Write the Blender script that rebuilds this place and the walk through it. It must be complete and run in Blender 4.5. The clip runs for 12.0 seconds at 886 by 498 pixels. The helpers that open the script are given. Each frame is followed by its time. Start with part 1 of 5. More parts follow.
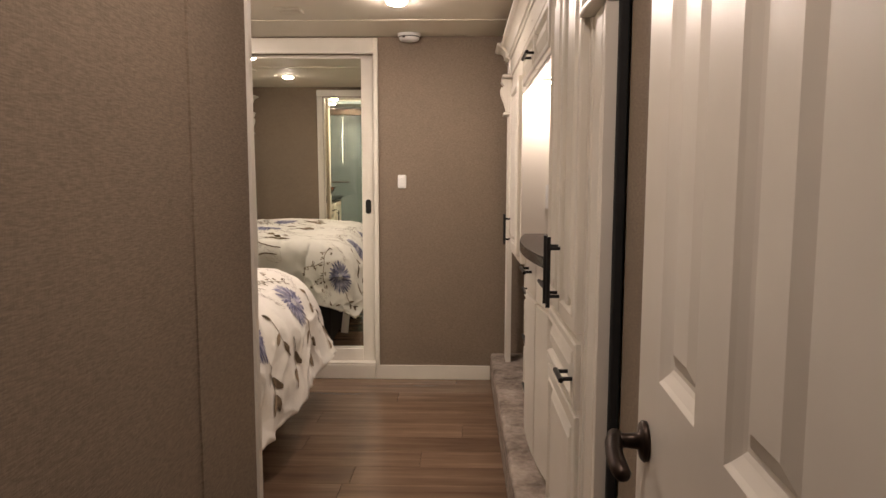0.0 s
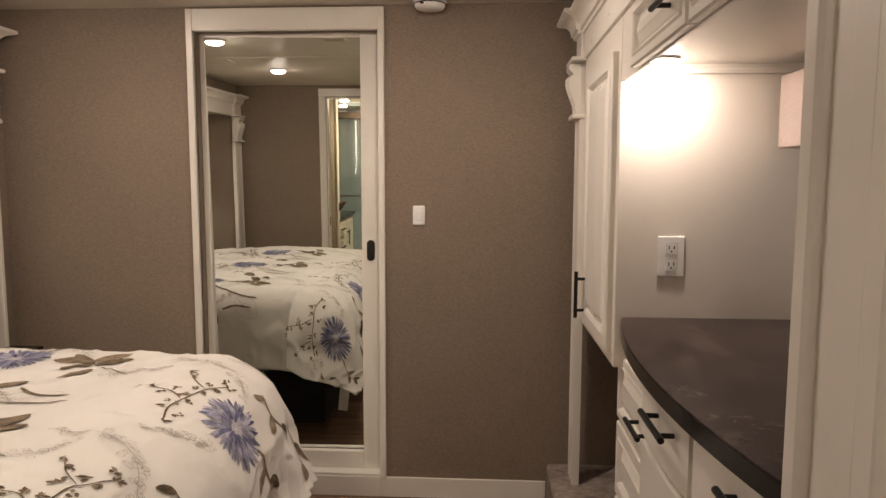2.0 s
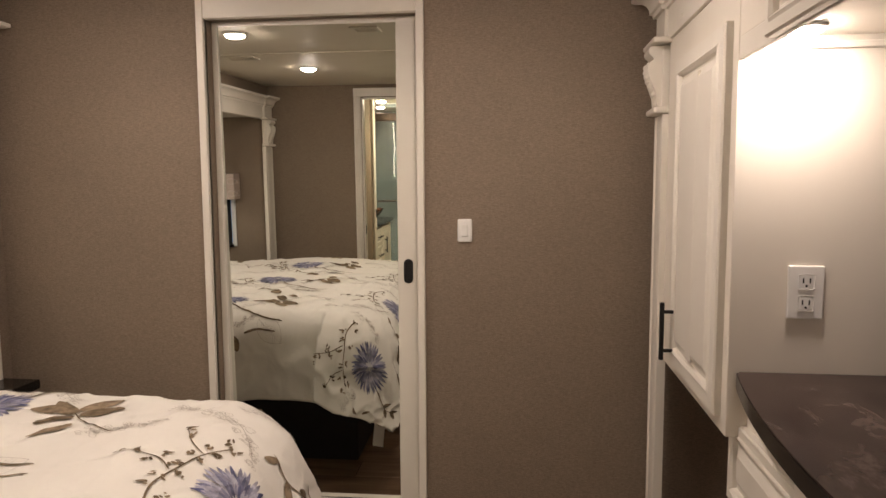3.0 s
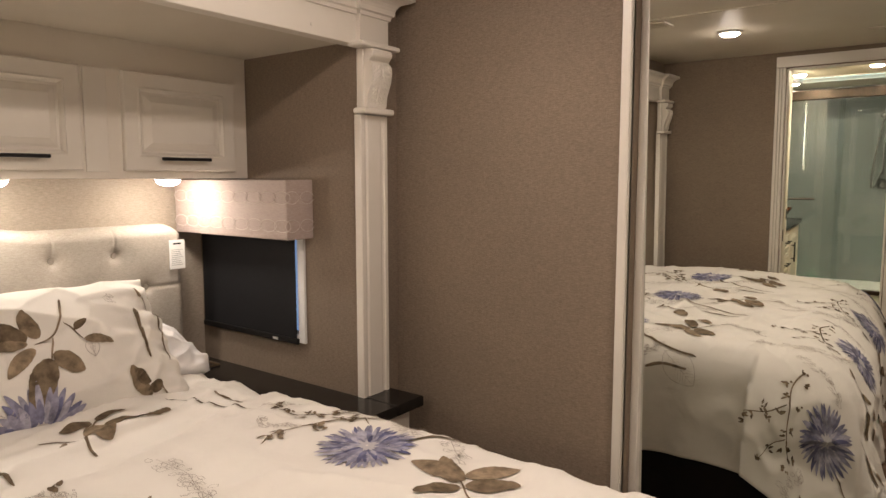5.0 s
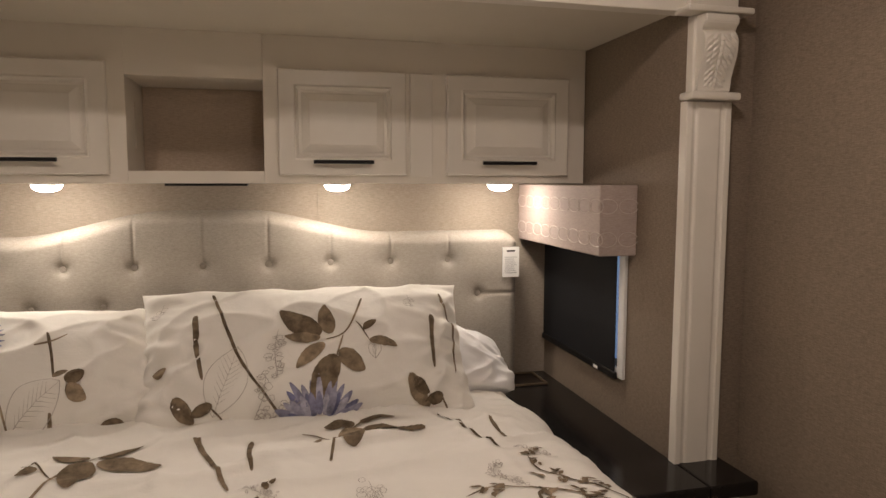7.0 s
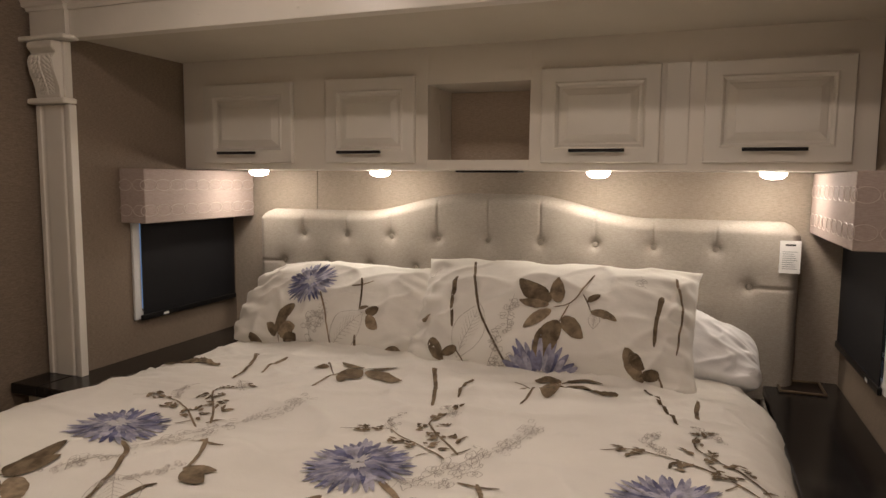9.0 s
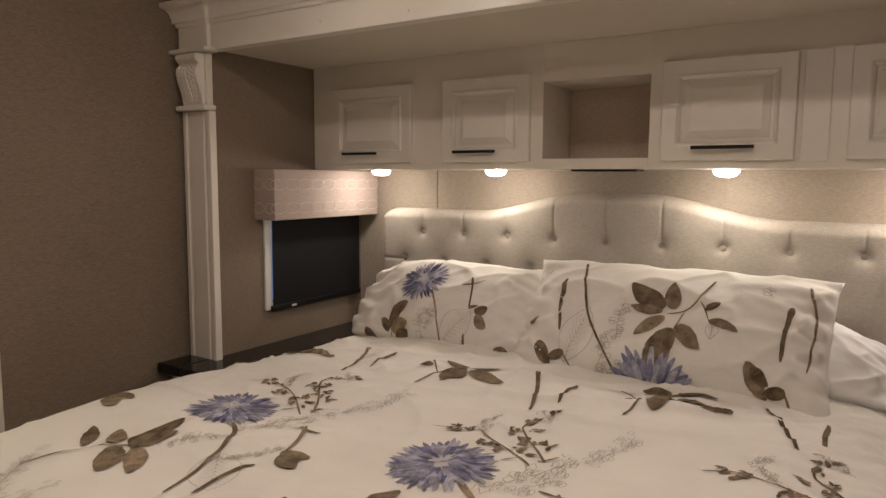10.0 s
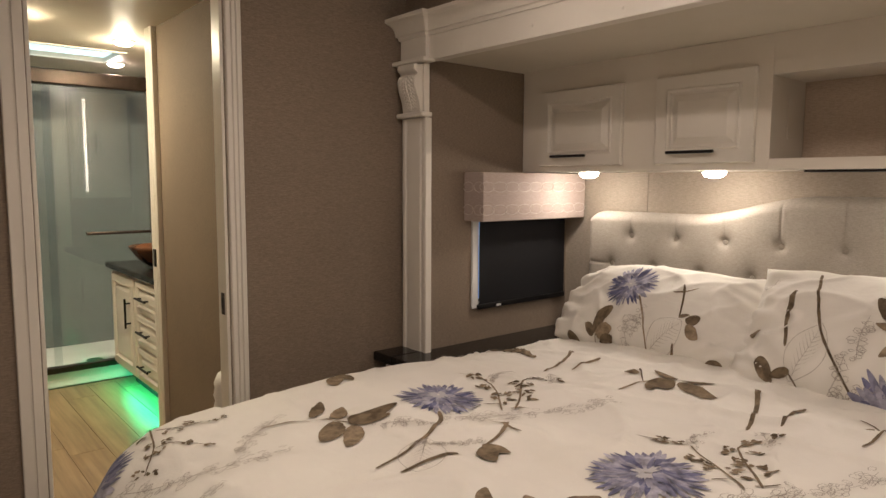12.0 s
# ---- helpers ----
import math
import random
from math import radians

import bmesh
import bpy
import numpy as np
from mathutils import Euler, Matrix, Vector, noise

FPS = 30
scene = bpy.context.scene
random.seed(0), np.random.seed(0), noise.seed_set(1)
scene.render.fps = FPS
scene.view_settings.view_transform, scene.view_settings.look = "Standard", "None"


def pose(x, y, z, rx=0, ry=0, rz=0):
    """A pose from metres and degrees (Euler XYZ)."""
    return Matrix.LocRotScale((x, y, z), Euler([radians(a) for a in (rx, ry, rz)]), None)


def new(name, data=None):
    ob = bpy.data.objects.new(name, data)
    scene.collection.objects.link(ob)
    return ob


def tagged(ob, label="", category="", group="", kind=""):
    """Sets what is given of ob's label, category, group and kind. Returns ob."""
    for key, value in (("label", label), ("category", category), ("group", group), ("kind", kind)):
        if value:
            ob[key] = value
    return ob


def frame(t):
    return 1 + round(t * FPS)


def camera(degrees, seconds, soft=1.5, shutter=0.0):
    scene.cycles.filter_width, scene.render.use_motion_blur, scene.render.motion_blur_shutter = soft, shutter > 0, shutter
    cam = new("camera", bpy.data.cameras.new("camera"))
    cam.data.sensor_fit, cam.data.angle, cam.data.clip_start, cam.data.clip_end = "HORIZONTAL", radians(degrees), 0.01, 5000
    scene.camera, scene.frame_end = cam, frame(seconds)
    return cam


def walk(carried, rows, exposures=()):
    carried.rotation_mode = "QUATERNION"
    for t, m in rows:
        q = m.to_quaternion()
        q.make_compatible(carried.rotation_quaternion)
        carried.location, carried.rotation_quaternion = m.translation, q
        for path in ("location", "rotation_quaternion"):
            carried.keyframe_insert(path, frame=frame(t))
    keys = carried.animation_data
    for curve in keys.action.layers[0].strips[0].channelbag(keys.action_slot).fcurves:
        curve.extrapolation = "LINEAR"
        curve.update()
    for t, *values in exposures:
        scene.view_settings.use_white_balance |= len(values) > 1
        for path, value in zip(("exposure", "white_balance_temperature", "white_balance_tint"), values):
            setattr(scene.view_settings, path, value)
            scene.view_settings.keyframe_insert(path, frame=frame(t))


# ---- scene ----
cam = camera(66.9, 12.0)
ROWS = [
    (0.0, 0.010, 0.063, 1.280, 1.59, -5.94, -0.14),
    (0.5, -0.052, 0.423, 1.339, 1.94, -5.95, -0.17),
    (1.0, -0.042, 0.838, 1.387, 2.54, -5.92, -0.11),
    (1.5, -0.065, 1.163, 1.395, 2.98, -5.83, -0.11),
    (2.0, -0.085, 1.410, 1.408, 3.50, -5.67, -0.14),
    (2.5, -0.102, 1.672, 1.409, 3.98, -5.46, -0.00),
    (2.7, -0.115, 1.758, 1.420, 4.63, -5.46, 0.12),
    (4.3, -0.489, 2.192, 1.454, 24.69, -5.84, 0.01),
    (4.5, -0.541, 2.274, 1.462, 27.49, -6.01, -0.22),
    (5.0, -0.616, 2.439, 1.440, 36.75, -6.00, 0.02),
    (5.5, -0.623, 2.539, 1.431, 45.92, -5.73, -0.04),
    (6.0, -0.616, 2.695, 1.438, 55.46, -5.65, -0.02),
    (6.5, -0.666, 2.890, 1.442, 66.85, -5.73, 0.10),
    (6.7, -0.655, 2.956, 1.444, 70.63, -5.71, 0.04),
    (8.3, -0.554, 3.480, 1.424, 98.97, -5.85, -0.39),
    (8.5, -0.527, 3.521, 1.432, 102.43, -6.08, -0.46),
    (9.0, -0.417, 3.592, 1.402, 110.39, -5.88, -0.49),
    (9.5, -0.427, 3.658, 1.413, 116.33, -5.89, -0.44),
    (10.0, -0.483, 3.686, 1.402, 122.52, -6.00, -0.37),
    (10.5, -0.495, 3.696, 1.390, 128.48, -5.95, -0.34),
    (11.0, -0.491, 3.694, 1.391, 133.40, -5.84, -0.33),
    (11.5, -0.485, 3.692, 1.388, 137.20, -5.69, -0.30),
    (12.0, -0.473, 3.689, 1.392, 139.90, -5.69, -0.26),
]
walk(cam, [(t, pose(x, y, z, 90 + pitch, roll, yaw)) for t, x, y, z, yaw, pitch, roll in ROWS], [(0, 0.27), (0.6, 0.08), (1.5, -0.13), (2.5, -0.13), (4.5, -0.06), (5.5, -0.12), (6.5, -0.40), (8.5, -0.73), (9.5, -0.70), (11, -0.45), (12, -0.37)])

# ---- light, world ----
world = bpy.data.worlds.new("world")
scene.world = world
world.use_nodes = True
sky = world.node_tree.nodes.new("ShaderNodeTexSky")
sky.sky_type, sky.sun_disc, sky.sun_elevation, sky.sun_rotation = "NISHITA", False, radians(35), radians(120)
world.node_tree.nodes["Background"].inputs[1].default_value = 0.05
world.node_tree.links.new(sky.outputs[0], world.node_tree.nodes["Background"].inputs[0])

WARM = (1.0, 0.825, 0.725)
LAMP_W, BED_LAMP_W, PUCK_W, NICHE_W, BATH_W, HALL_W = 15.0, 9.8, 3.4, 4.8, 42.0, 9.4      # radiant watts of each lens


def lamp(kind, name, m, power, colour=WARM, size=0.08, size_y=None, spread=None, cone=None):
    data = bpy.data.lights.new(name, kind)
    data.energy, data.color = power, colour
    if kind == "AREA":
        data.shape, data.size = "DISK", size
        if size_y:
            data.shape, data.size_y = "RECTANGLE", size_y
        if spread:
            data.spread = radians(spread)
    else:
        data.shadow_soft_size = size
    if cone:
        data.spot_size, data.spot_blend = radians(cone), 0.6
    ob = new(name, data)
    ob.matrix_world = m
    return ob


# ---- materials ----
def material(name, colour, rough=0.5, metal=0.0, spec=0.5):
    m = bpy.data.materials.new(name)
    m.use_nodes = True
    b = m.node_tree.nodes["Principled BSDF"]
    b.inputs["Base Color"].default_value = (*colour, 1)
    b.inputs["Roughness"].default_value = rough
    b.inputs["Metallic"].default_value = metal
    b.inputs["Specular IOR Level"].default_value = spec
    return m


def nd(m, kind, **inputs):
    n = m.node_tree.nodes.new(kind)
    for k, v in inputs.items():
        n.inputs[k.replace("_", " ")].default_value = v
    return n


def ln(m, a, b):
    m.node_tree.links.new(a, b)


def coords(m, scale):
    c = nd(m, "ShaderNodeTexCoord")
    s = nd(m, "ShaderNodeMapping")
    s.inputs["Scale"].default_value = scale
    ln(m, c.outputs["Object"], s.inputs["Vector"])
    return s.outputs["Vector"]


def ramp(m, fac, stops):
    r = nd(m, "ShaderNodeValToRGB")
    e = r.color_ramp.elements
    e[0].position, e[0].color = stops[0][0], (*stops[0][1], 1)
    e[1].position, e[1].color = stops[-1][0], (*stops[-1][1], 1)
    for p, c in stops[1:-1]:
        x = e.new(p)
        x.color = (*c, 1)
    ln(m, fac, r.inputs[0])
    return r.outputs[0]


def noisy(m, scale, detail=4.0, rough=0.6, vec=None):
    n = nd(m, "ShaderNodeTexNoise", Scale=scale, Detail=detail, Roughness=rough)
    ln(m, vec if vec else coords(m, (1, 1, 1)), n.inputs["Vector"])
    return n.outputs["Fac"]


def mix(m, a, b, fac, mode="MIX"):
    n = nd(m, "ShaderNodeMix")
    n.data_type, n.blend_type = "RGBA", mode
    for sock, v in ((n.inputs[0], fac), (n.inputs[6], a), (n.inputs[7], b)):
        if isinstance(v, (int, float)):
            sock.default_value = v
        elif isinstance(v, tuple):
            sock.default_value = (*v, 1)
        else:
            ln(m, v, sock)
    return n.outputs[2]


def bsdf(m):
    return m.node_tree.nodes["Principled BSDF"]


def bump(m, height, strength=0.3, distance=0.002):
    n = nd(m, "ShaderNodeBump", Strength=strength, Distance=distance)
    ln(m, height, n.inputs["Height"])
    ln(m, n.outputs[0], bsdf(m).inputs["Normal"])


def maths(m, op, a, b=None):
    n = nd(m, "ShaderNodeMath")
    n.operation = op
    for s, v in zip(n.inputs, (a, b)):
        if v is None:
            continue
        if isinstance(v, (int, float)):
            s.default_value = v
        else:
            ln(m, v, s)
    return n.outputs[0]


def varied(name, dark, light, rough=0.5, scale=4.0, fine=160.0, strength=0.15, metal=0.0, spec=0.5, rough_var=0.12):
    """Paint-like surface with broad and fine variation."""
    m = material(name, light, rough, metal, spec)
    a, b = noisy(m, scale), noisy(m, fine, 2.0)
    ln(m, ramp(m, a, [(0.3, dark), (0.7, light)]), bsdf(m).inputs["Base Color"])
    r = nd(m, "ShaderNodeMapRange")
    r.inputs[3].default_value, r.inputs[4].default_value = rough - rough_var / 2, rough + rough_var / 2
    ln(m, noisy(m, scale * 5), r.inputs[0])
    ln(m, r.outputs[0], bsdf(m).inputs["Roughness"])
    bump(m, b, strength, 0.0015)
    return m


def linen(name, dark, light, rough=0.75, cross=1.0, step=260.0, broad=1.3):
    """Woven wall covering: short horizontal and upright threads over broad tone changes."""
    m = material(name, light, rough, 0, 0.25)
    h1 = noisy(m, 1.0, 3.0, 0.7, coords(m, (step * 0.20, step * 0.20, step * 1.5)))
    h2 = noisy(m, 1.0, 3.0, 0.7, coords(m, (step * 1.4, step * 1.4, step * 0.22)))
    w = maths(m, "ADD", maths(m, "MULTIPLY", h1, 1.0 - 0.3 * cross), maths(m, "MULTIPLY", h2, 0.3 * cross))
    tone = noisy(m, broad, 3.0)
    mid = tuple((a + b) / 2 for a, b in zip(dark, light))
    base = ramp(m, w, [(0.36, dark), (0.5, mid), (0.64, light)])
    soft = ramp(m, tone, [(0.3, (0.90, 0.90, 0.90)), (0.7, (1.06, 1.05, 1.04))])
    ln(m, mix(m, base, soft, 1.0, "MULTIPLY"), bsdf(m).inputs["Base Color"])
    bump(m, w, 0.2, 0.0006)
    return m


def wood(name, dark, mid, light, axis="x", rough=0.35, pieces=True, grain=26):
    m = material(name, mid, rough)
    s = {"x": (1.3, grain, grain), "y": (grain, 1.3, grain), "z": (grain, grain, 1.3)}[axis]
    vec = coords(m, s)
    if pieces:
        info = nd(m, "ShaderNodeObjectInfo")
        add = nd(m, "ShaderNodeVectorMath")
        add.operation = "ADD"
        mul = maths(m, "MULTIPLY", info.outputs["Random"], 91.0)
        comb = nd(m, "ShaderNodeCombineXYZ")
        for i in range(3):
            ln(m, mul, comb.inputs[i])
        ln(m, vec, add.inputs[0])
        ln(m, comb.outputs[0], add.inputs[1])
        vec = add.outputs[0]
    g = noisy(m, 1.0, 6.0, 0.62, vec)
    col = ramp(m, g, [(0.28, dark), (0.5, mid), (0.72, light)])
    knots = noisy(m, 2.2, 3.0)
    col = mix(m, col, ramp(m, knots, [(0.3, (0.72, 0.68, 0.64)), (0.62, (1, 1, 1))]), 0.6, "MULTIPLY")
    if pieces:
        col = mix(m, col, ramp(m, info.outputs["Random"], [(0.0, (0.82, 0.80, 0.78)), (1.0, (1.1, 1.09, 1.08))]), 1.0, "MULTIPLY")
    ln(m, col, bsdf(m).inputs["Base Color"])
    bump(m, g, 0.12, 0.001)
    return m


def marble(name, dark, mid, light, rough=0.25):
    m = material(name, mid, rough, 0, 0.35)
    warp = noisy(m, 3.0, 5.0, 0.7)
    v = nd(m, "ShaderNodeTexNoise", Scale=7.0, Detail=8.0, Roughness=0.7, Distortion=1.4)
    ln(m, coords(m, (1, 0.6, 1)), v.inputs["Vector"])
    col = ramp(m, v.outputs["Fac"], [(0.3, dark), (0.55, mid), (0.63, light), (0.68, mid), (0.9, dark)])
    ln(m, mix(m, col, ramp(m, warp, [(0.3, (0.75, 0.75, 0.75)), (0.7, (1.2, 1.2, 1.2))]), 1.0, "MULTIPLY"), bsdf(m).inputs["Base Color"])
    return m


def glowing(name, colour, strength):
    m = material(name, colour, 0.4)
    bsdf(m).inputs["Emission Color"].default_value = (*colour, 1)
    bsdf(m).inputs["Emission Strength"].default_value = strength
    return m


def lens_glow(name, watts, area, colour=None):
    """A frosted lens that gives off that many watts."""
    return glowing(name, colour or WARM, watts / (math.pi * area))


def glass(name, colour, rough=0.02):
    m = material(name, colour, rough)
    bsdf(m).inputs["Transmission Weight"].default_value = 1.0
    bsdf(m).inputs["IOR"].default_value = 1.45
    return m


WALL = linen("brown_linen_wallpaper", (0.172, 0.133, 0.098), (0.288, 0.228, 0.172), step=330.0)
PALE = linen("pale_linen_panel", (0.27, 0.225, 0.18), (0.39, 0.335, 0.275))
CUBBY = linen("tan_linen_lining", (0.42, 0.34, 0.265), (0.56, 0.465, 0.37))
WHITE = varied("cream_painted_wood", (0.70, 0.66, 0.585), (0.77, 0.73, 0.655), 0.33, 3.0, 40.0, 0.02)
PANEL = varied("cream_laminate", (0.72, 0.67, 0.585), (0.76, 0.71, 0.63), 0.3, 2.0, 60.0, 0.02)
CEIL = varied("cream_ceiling_panel", (0.56, 0.51, 0.42), (0.61, 0.56, 0.465), 0.5, 2.0, 220.0, 0.12)
BLACK = varied("matt_black_metal", (0.012, 0.011, 0.011), (0.02, 0.019, 0.019), 0.4, 20.0, 300.0, 0.1, 0.6)
BRONZE = varied("oiled_bronze", (0.025, 0.017, 0.013), (0.05, 0.034, 0.026), 0.35, 14.0, 260.0, 0.1, 0.8)
PLANK = wood("brown_vinyl_plank", (0.12, 0.074, 0.047), (0.178, 0.114, 0.074), (0.245, 0.165, 0.109), "x", 0.25, grain=15)
BATHPLANK = wood("oak_vinyl_plank", (0.16, 0.10, 0.05), (0.25, 0.165, 0.088), (0.34, 0.235, 0.13), "y", 0.4)
DULLBLACK = varied("dull_black", (0.008, 0.008, 0.008), (0.014, 0.013, 0.013), 0.8, 12.0)
STONE = marble("dark_brown_laminate", (0.024, 0.016, 0.014), (0.042, 0.029, 0.025), (0.075, 0.055, 0.047), 0.22)
bsdf(STONE).inputs["Specular IOR Level"].default_value = 0.10
BLACKTOP = marble("black_laminate", (0.008, 0.007, 0.007), (0.014, 0.012, 0.011), (0.03, 0.027, 0.025), 0.18)
PLASTIC = varied("white_plastic", (0.78, 0.77, 0.74), (0.84, 0.83, 0.80), 0.3, 8.0, 200.0, 0.03)
FABRIC = linen("headboard_linen", (0.285, 0.255, 0.218), (0.42, 0.382, 0.33), 0.9, 1.0, 420.0, 3.0)
SHADE = linen("black_blackout_cloth", (0.006, 0.006, 0.007), (0.014, 0.014, 0.016), 0.7, 1.0, 500.0)
MIRROR = material("mirror_glass", (0.80, 0.82, 0.78), 0.0, 1.0)
VINYL = varied("white_vinyl_frame", (0.66, 0.66, 0.65), (0.74, 0.74, 0.73), 0.4, 4.0)


# ---- mesh helpers ----
def part(name, bm, mat, parent=None, label="", smooth=False, world_at=None):
    """Links a bmesh (in world metres) as one mesh object, under a thing or part."""
    me = bpy.data.meshes.new(name)
    bmesh.ops.recalc_face_normals(bm, faces=bm.faces)
    bm.to_mesh(me)
    bm.free()
    me.materials.append(mat)
    if smooth:
        for p in me.polygons:
            p.use_smooth = True
    ob = new(name, me)
    if world_at is not None:
        me.transform(Matrix.Translation(-Vector(world_at)))
        ob.location = world_at
    if parent:
        bpy.context.view_layer.update()
        ob.parent = parent
        ob.matrix_parent_inverse = parent.matrix_world.inverted()
    if label:
        ob["label"] = label
    return ob


def thing(name, at, label, category, group="", kind=""):
    ob = new(name)
    ob.empty_display_size = 0.05
    ob.location = at
    bpy.context.view_layer.update()
    return tagged(ob, label, category, group, kind)


def box(lo, hi, bevel=0.0, bm=None, segments=2):
    bm = bm or bmesh.new()
    lo, hi = Vector(lo), Vector(hi)
    r = bmesh.ops.create_cube(bm, size=1.0, matrix=Matrix.Translation((lo + hi) / 2) @ Matrix.Diagonal((*(hi - lo), 1)))
    if bevel:
        vs = set(r["verts"])
        es = [e for e in bm.edges if e.verts[0] in vs and e.verts[1] in vs]
        bmesh.ops.bevel(bm, geom=es, offset=bevel, segments=segments, affect="EDGES", profile=0.5)
    return bm


def prism(points, lo, hi, axis, bm=None):
    """A closed outline, extruded along an axis from lo to hi; the outline is in the two other axes, in order."""
    bm = bm or bmesh.new()
    def at(p, v):
        return {"x": (v, p[0], p[1]), "y": (p[0], v, p[1]), "z": (p[0], p[1], v)}[axis]
    a = [bm.verts.new(at(p, lo)) for p in points]
    b = [bm.verts.new(at(p, hi)) for p in points]
    n = len(points)
    bm.faces.new(a)
    bm.faces.new(b[::-1])
    for i in range(n):
        bm.faces.new((a[i], b[i], b[(i + 1) % n], a[(i + 1) % n]))
    return bm


def tube(path, radius, bm=None, sides=10, caps=True):
    bm = bm or bmesh.new()
    path = [Vector(p) for p in path]
    rings = []
    for i, p in enumerate(path):
        d = (path[min(i + 1, len(path) - 1)] - path[max(i - 1, 0)]).normalized()
        u = d.orthogonal().normalized() if not rings else (last - d * last.dot(d)).normalized()
        last = u
        w = d.cross(u)
        r = radius[i] if isinstance(radius, (list, tuple)) else radius
        rings.append([bm.verts.new(p + (u * math.cos(k * math.tau / sides) + w * math.sin(k * math.tau / sides)) * r) for k in range(sides)])
    for a, b in zip(rings, rings[1:]):
        for k in range(sides):
            bm.faces.new((a[k], a[(k + 1) % sides], b[(k + 1) % sides], b[k]))
    if caps:
        bm.faces.new(rings[0][::-1])
        bm.faces.new(rings[-1])
    return bm


def lathe(profile, centre, axis=(0, 0, 1), bm=None, sides=32):
    """profile: (radius, height) along the axis."""
    bm = bm or bmesh.new()
    m = Matrix.Translation(centre) @ Vector((0, 0, 1)).rotation_difference(Vector(axis)).to_matrix().to_4x4()
    rings = []
    for r, h in profile:
        if r < 1e-5:
            rings.append([bm.verts.new(m @ Vector((0, 0, h)))])
        else:
            rings.append([bm.verts.new(m @ Vector((r * math.cos(k * math.tau / sides), r * math.sin(k * math.tau / sides), h))) for k in range(sides)])
    for a, b in zip(rings, rings[1:]):
        for k in range(sides):
            f = [a[k % len(a)], a[(k + 1) % len(a)], b[(k + 1) % len(b)], b[k % len(b)]]
            f = list(dict.fromkeys(f))
            if len(f) > 2:
                bm.faces.new(f)
    return bm


def wall_with_holes(name, axis, lo, hi, a0, a1, z0, z1, holes, mat, label, category="wall"):
    """A wall of thickness lo..hi across an axis, from a0 to a1 along the other, cut through by holes (a, b, za, zb)."""
    bm = bmesh.new()
    cuts = sorted({a0, a1, *[h[0] for h in holes], *[h[1] for h in holes]})
    zc = sorted({z0, z1, *[h[2] for h in holes], *[h[3] for h in holes]})
    solid = lambda a, z: a0 < a < a1 and z0 < z < z1 and not any(h[0] < a < h[1] and h[2] < z < h[3] for h in holes)
    def v(a, d, z):
        return bm.verts.new((d, a, z) if axis == "x" else (a, d, z))
    def quad(*p):
        bm.faces.new([v(*q) for q in p])
    for a, b in zip(cuts, cuts[1:]):
        for z, w in zip(zc, zc[1:]):
            am, zm = (a + b) / 2, (z + w) / 2
            if not solid(am, zm):
                continue
            quad((a, lo, z), (b, lo, z), (b, lo, w), (a, lo, w))
            quad((a, hi, z), (a, hi, w), (b, hi, w), (b, hi, z))
            ea, eb = 1e-3, 1e-3
            if not solid(a - ea, zm):
                quad((a, lo, z), (a, lo, w), (a, hi, w), (a, hi, z))
            if not solid(b + eb, zm):
                quad((b, lo, z), (b, hi, z), (b, hi, w), (b, lo, w))
            if not solid(am, z - ea):
                quad((a, lo, z), (a, hi, z), (b, hi, z), (b, lo, z))
            if not solid(am, w + eb):
                quad((a, lo, w), (b, lo, w), (b, hi, w), (a, hi, w))
    bmesh.ops.remove_doubles(bm, verts=bm.verts, dist=1e-4)
    return tagged(part(name, bm, mat), label, category, kind="structure")


def slab(name, lo, hi, mat, label, category, bevel=0.0):
    return tagged(part(name, box(lo, hi, bevel), mat), label, category, kind="structure")


def raised_panel(lo, hi, normal, rail=0.055, depth=0.02, bm=None, field=True):
    """A framed door leaf with a recessed moulding and a raised field. lo, hi: its corners in (a, z); normal: ('x', face, sign)."""
    bm = bm or bmesh.new()
    ax, face, sg = normal
    (a0, z0), (a1, z1) = lo, hi
    def at(a, z, d):
        return (face + sg * d, a, z) if ax == "x" else (a, face + sg * d, z)
    steps = [(0.0, 0.0), (0.0, depth * 0.75), (0.004, depth), (rail - 0.012, depth), (rail - 0.006, depth + 0.004), (rail, depth - 0.002), (rail + 0.004, depth - 0.012)]
    if field:
        steps += [(rail + 0.012, depth - 0.012), (rail + 0.016, depth - 0.009), (rail + 0.034, depth - 0.001), (rail + 0.037, depth + 0.001)]
    rings = [[bm.verts.new(at(a, z, d)) for a, z in ((a0 + i, z0 + i), (a1 - i, z0 + i), (a1 - i, z1 - i), (a0 + i, z1 - i))] for i, d in steps]
    for p, q in zip(rings, rings[1:]):
        for k in range(4):
            bm.faces.new((p[k], p[(k + 1) % 4], q[(k + 1) % 4], q[k]))
    bm.faces.new(rings[-1])
    bm.faces.new(rings[0][::-1])
    return bm


def bar_pull(parent, centre, length, along, out, label="matt black bar pull", thick=0.007, reach=0.032):
    """A bar handle on two posts; along and out are unit vectors. centre: on the leaf's surface."""
    c, al, ou = Vector(centre), Vector(along), Vector(out)
    h = part("handle", tube([c + ou * reach - al * length / 2, c + ou * reach + al * length / 2], thick, sides=10), BLACK, parent, label)
    for s in (-1, 1):
        part("post", tube([c + al * s * length * 0.34, c + al * s * length * 0.34 + ou * reach], thick * 0.8, sides=8), BLACK, h)
    return h

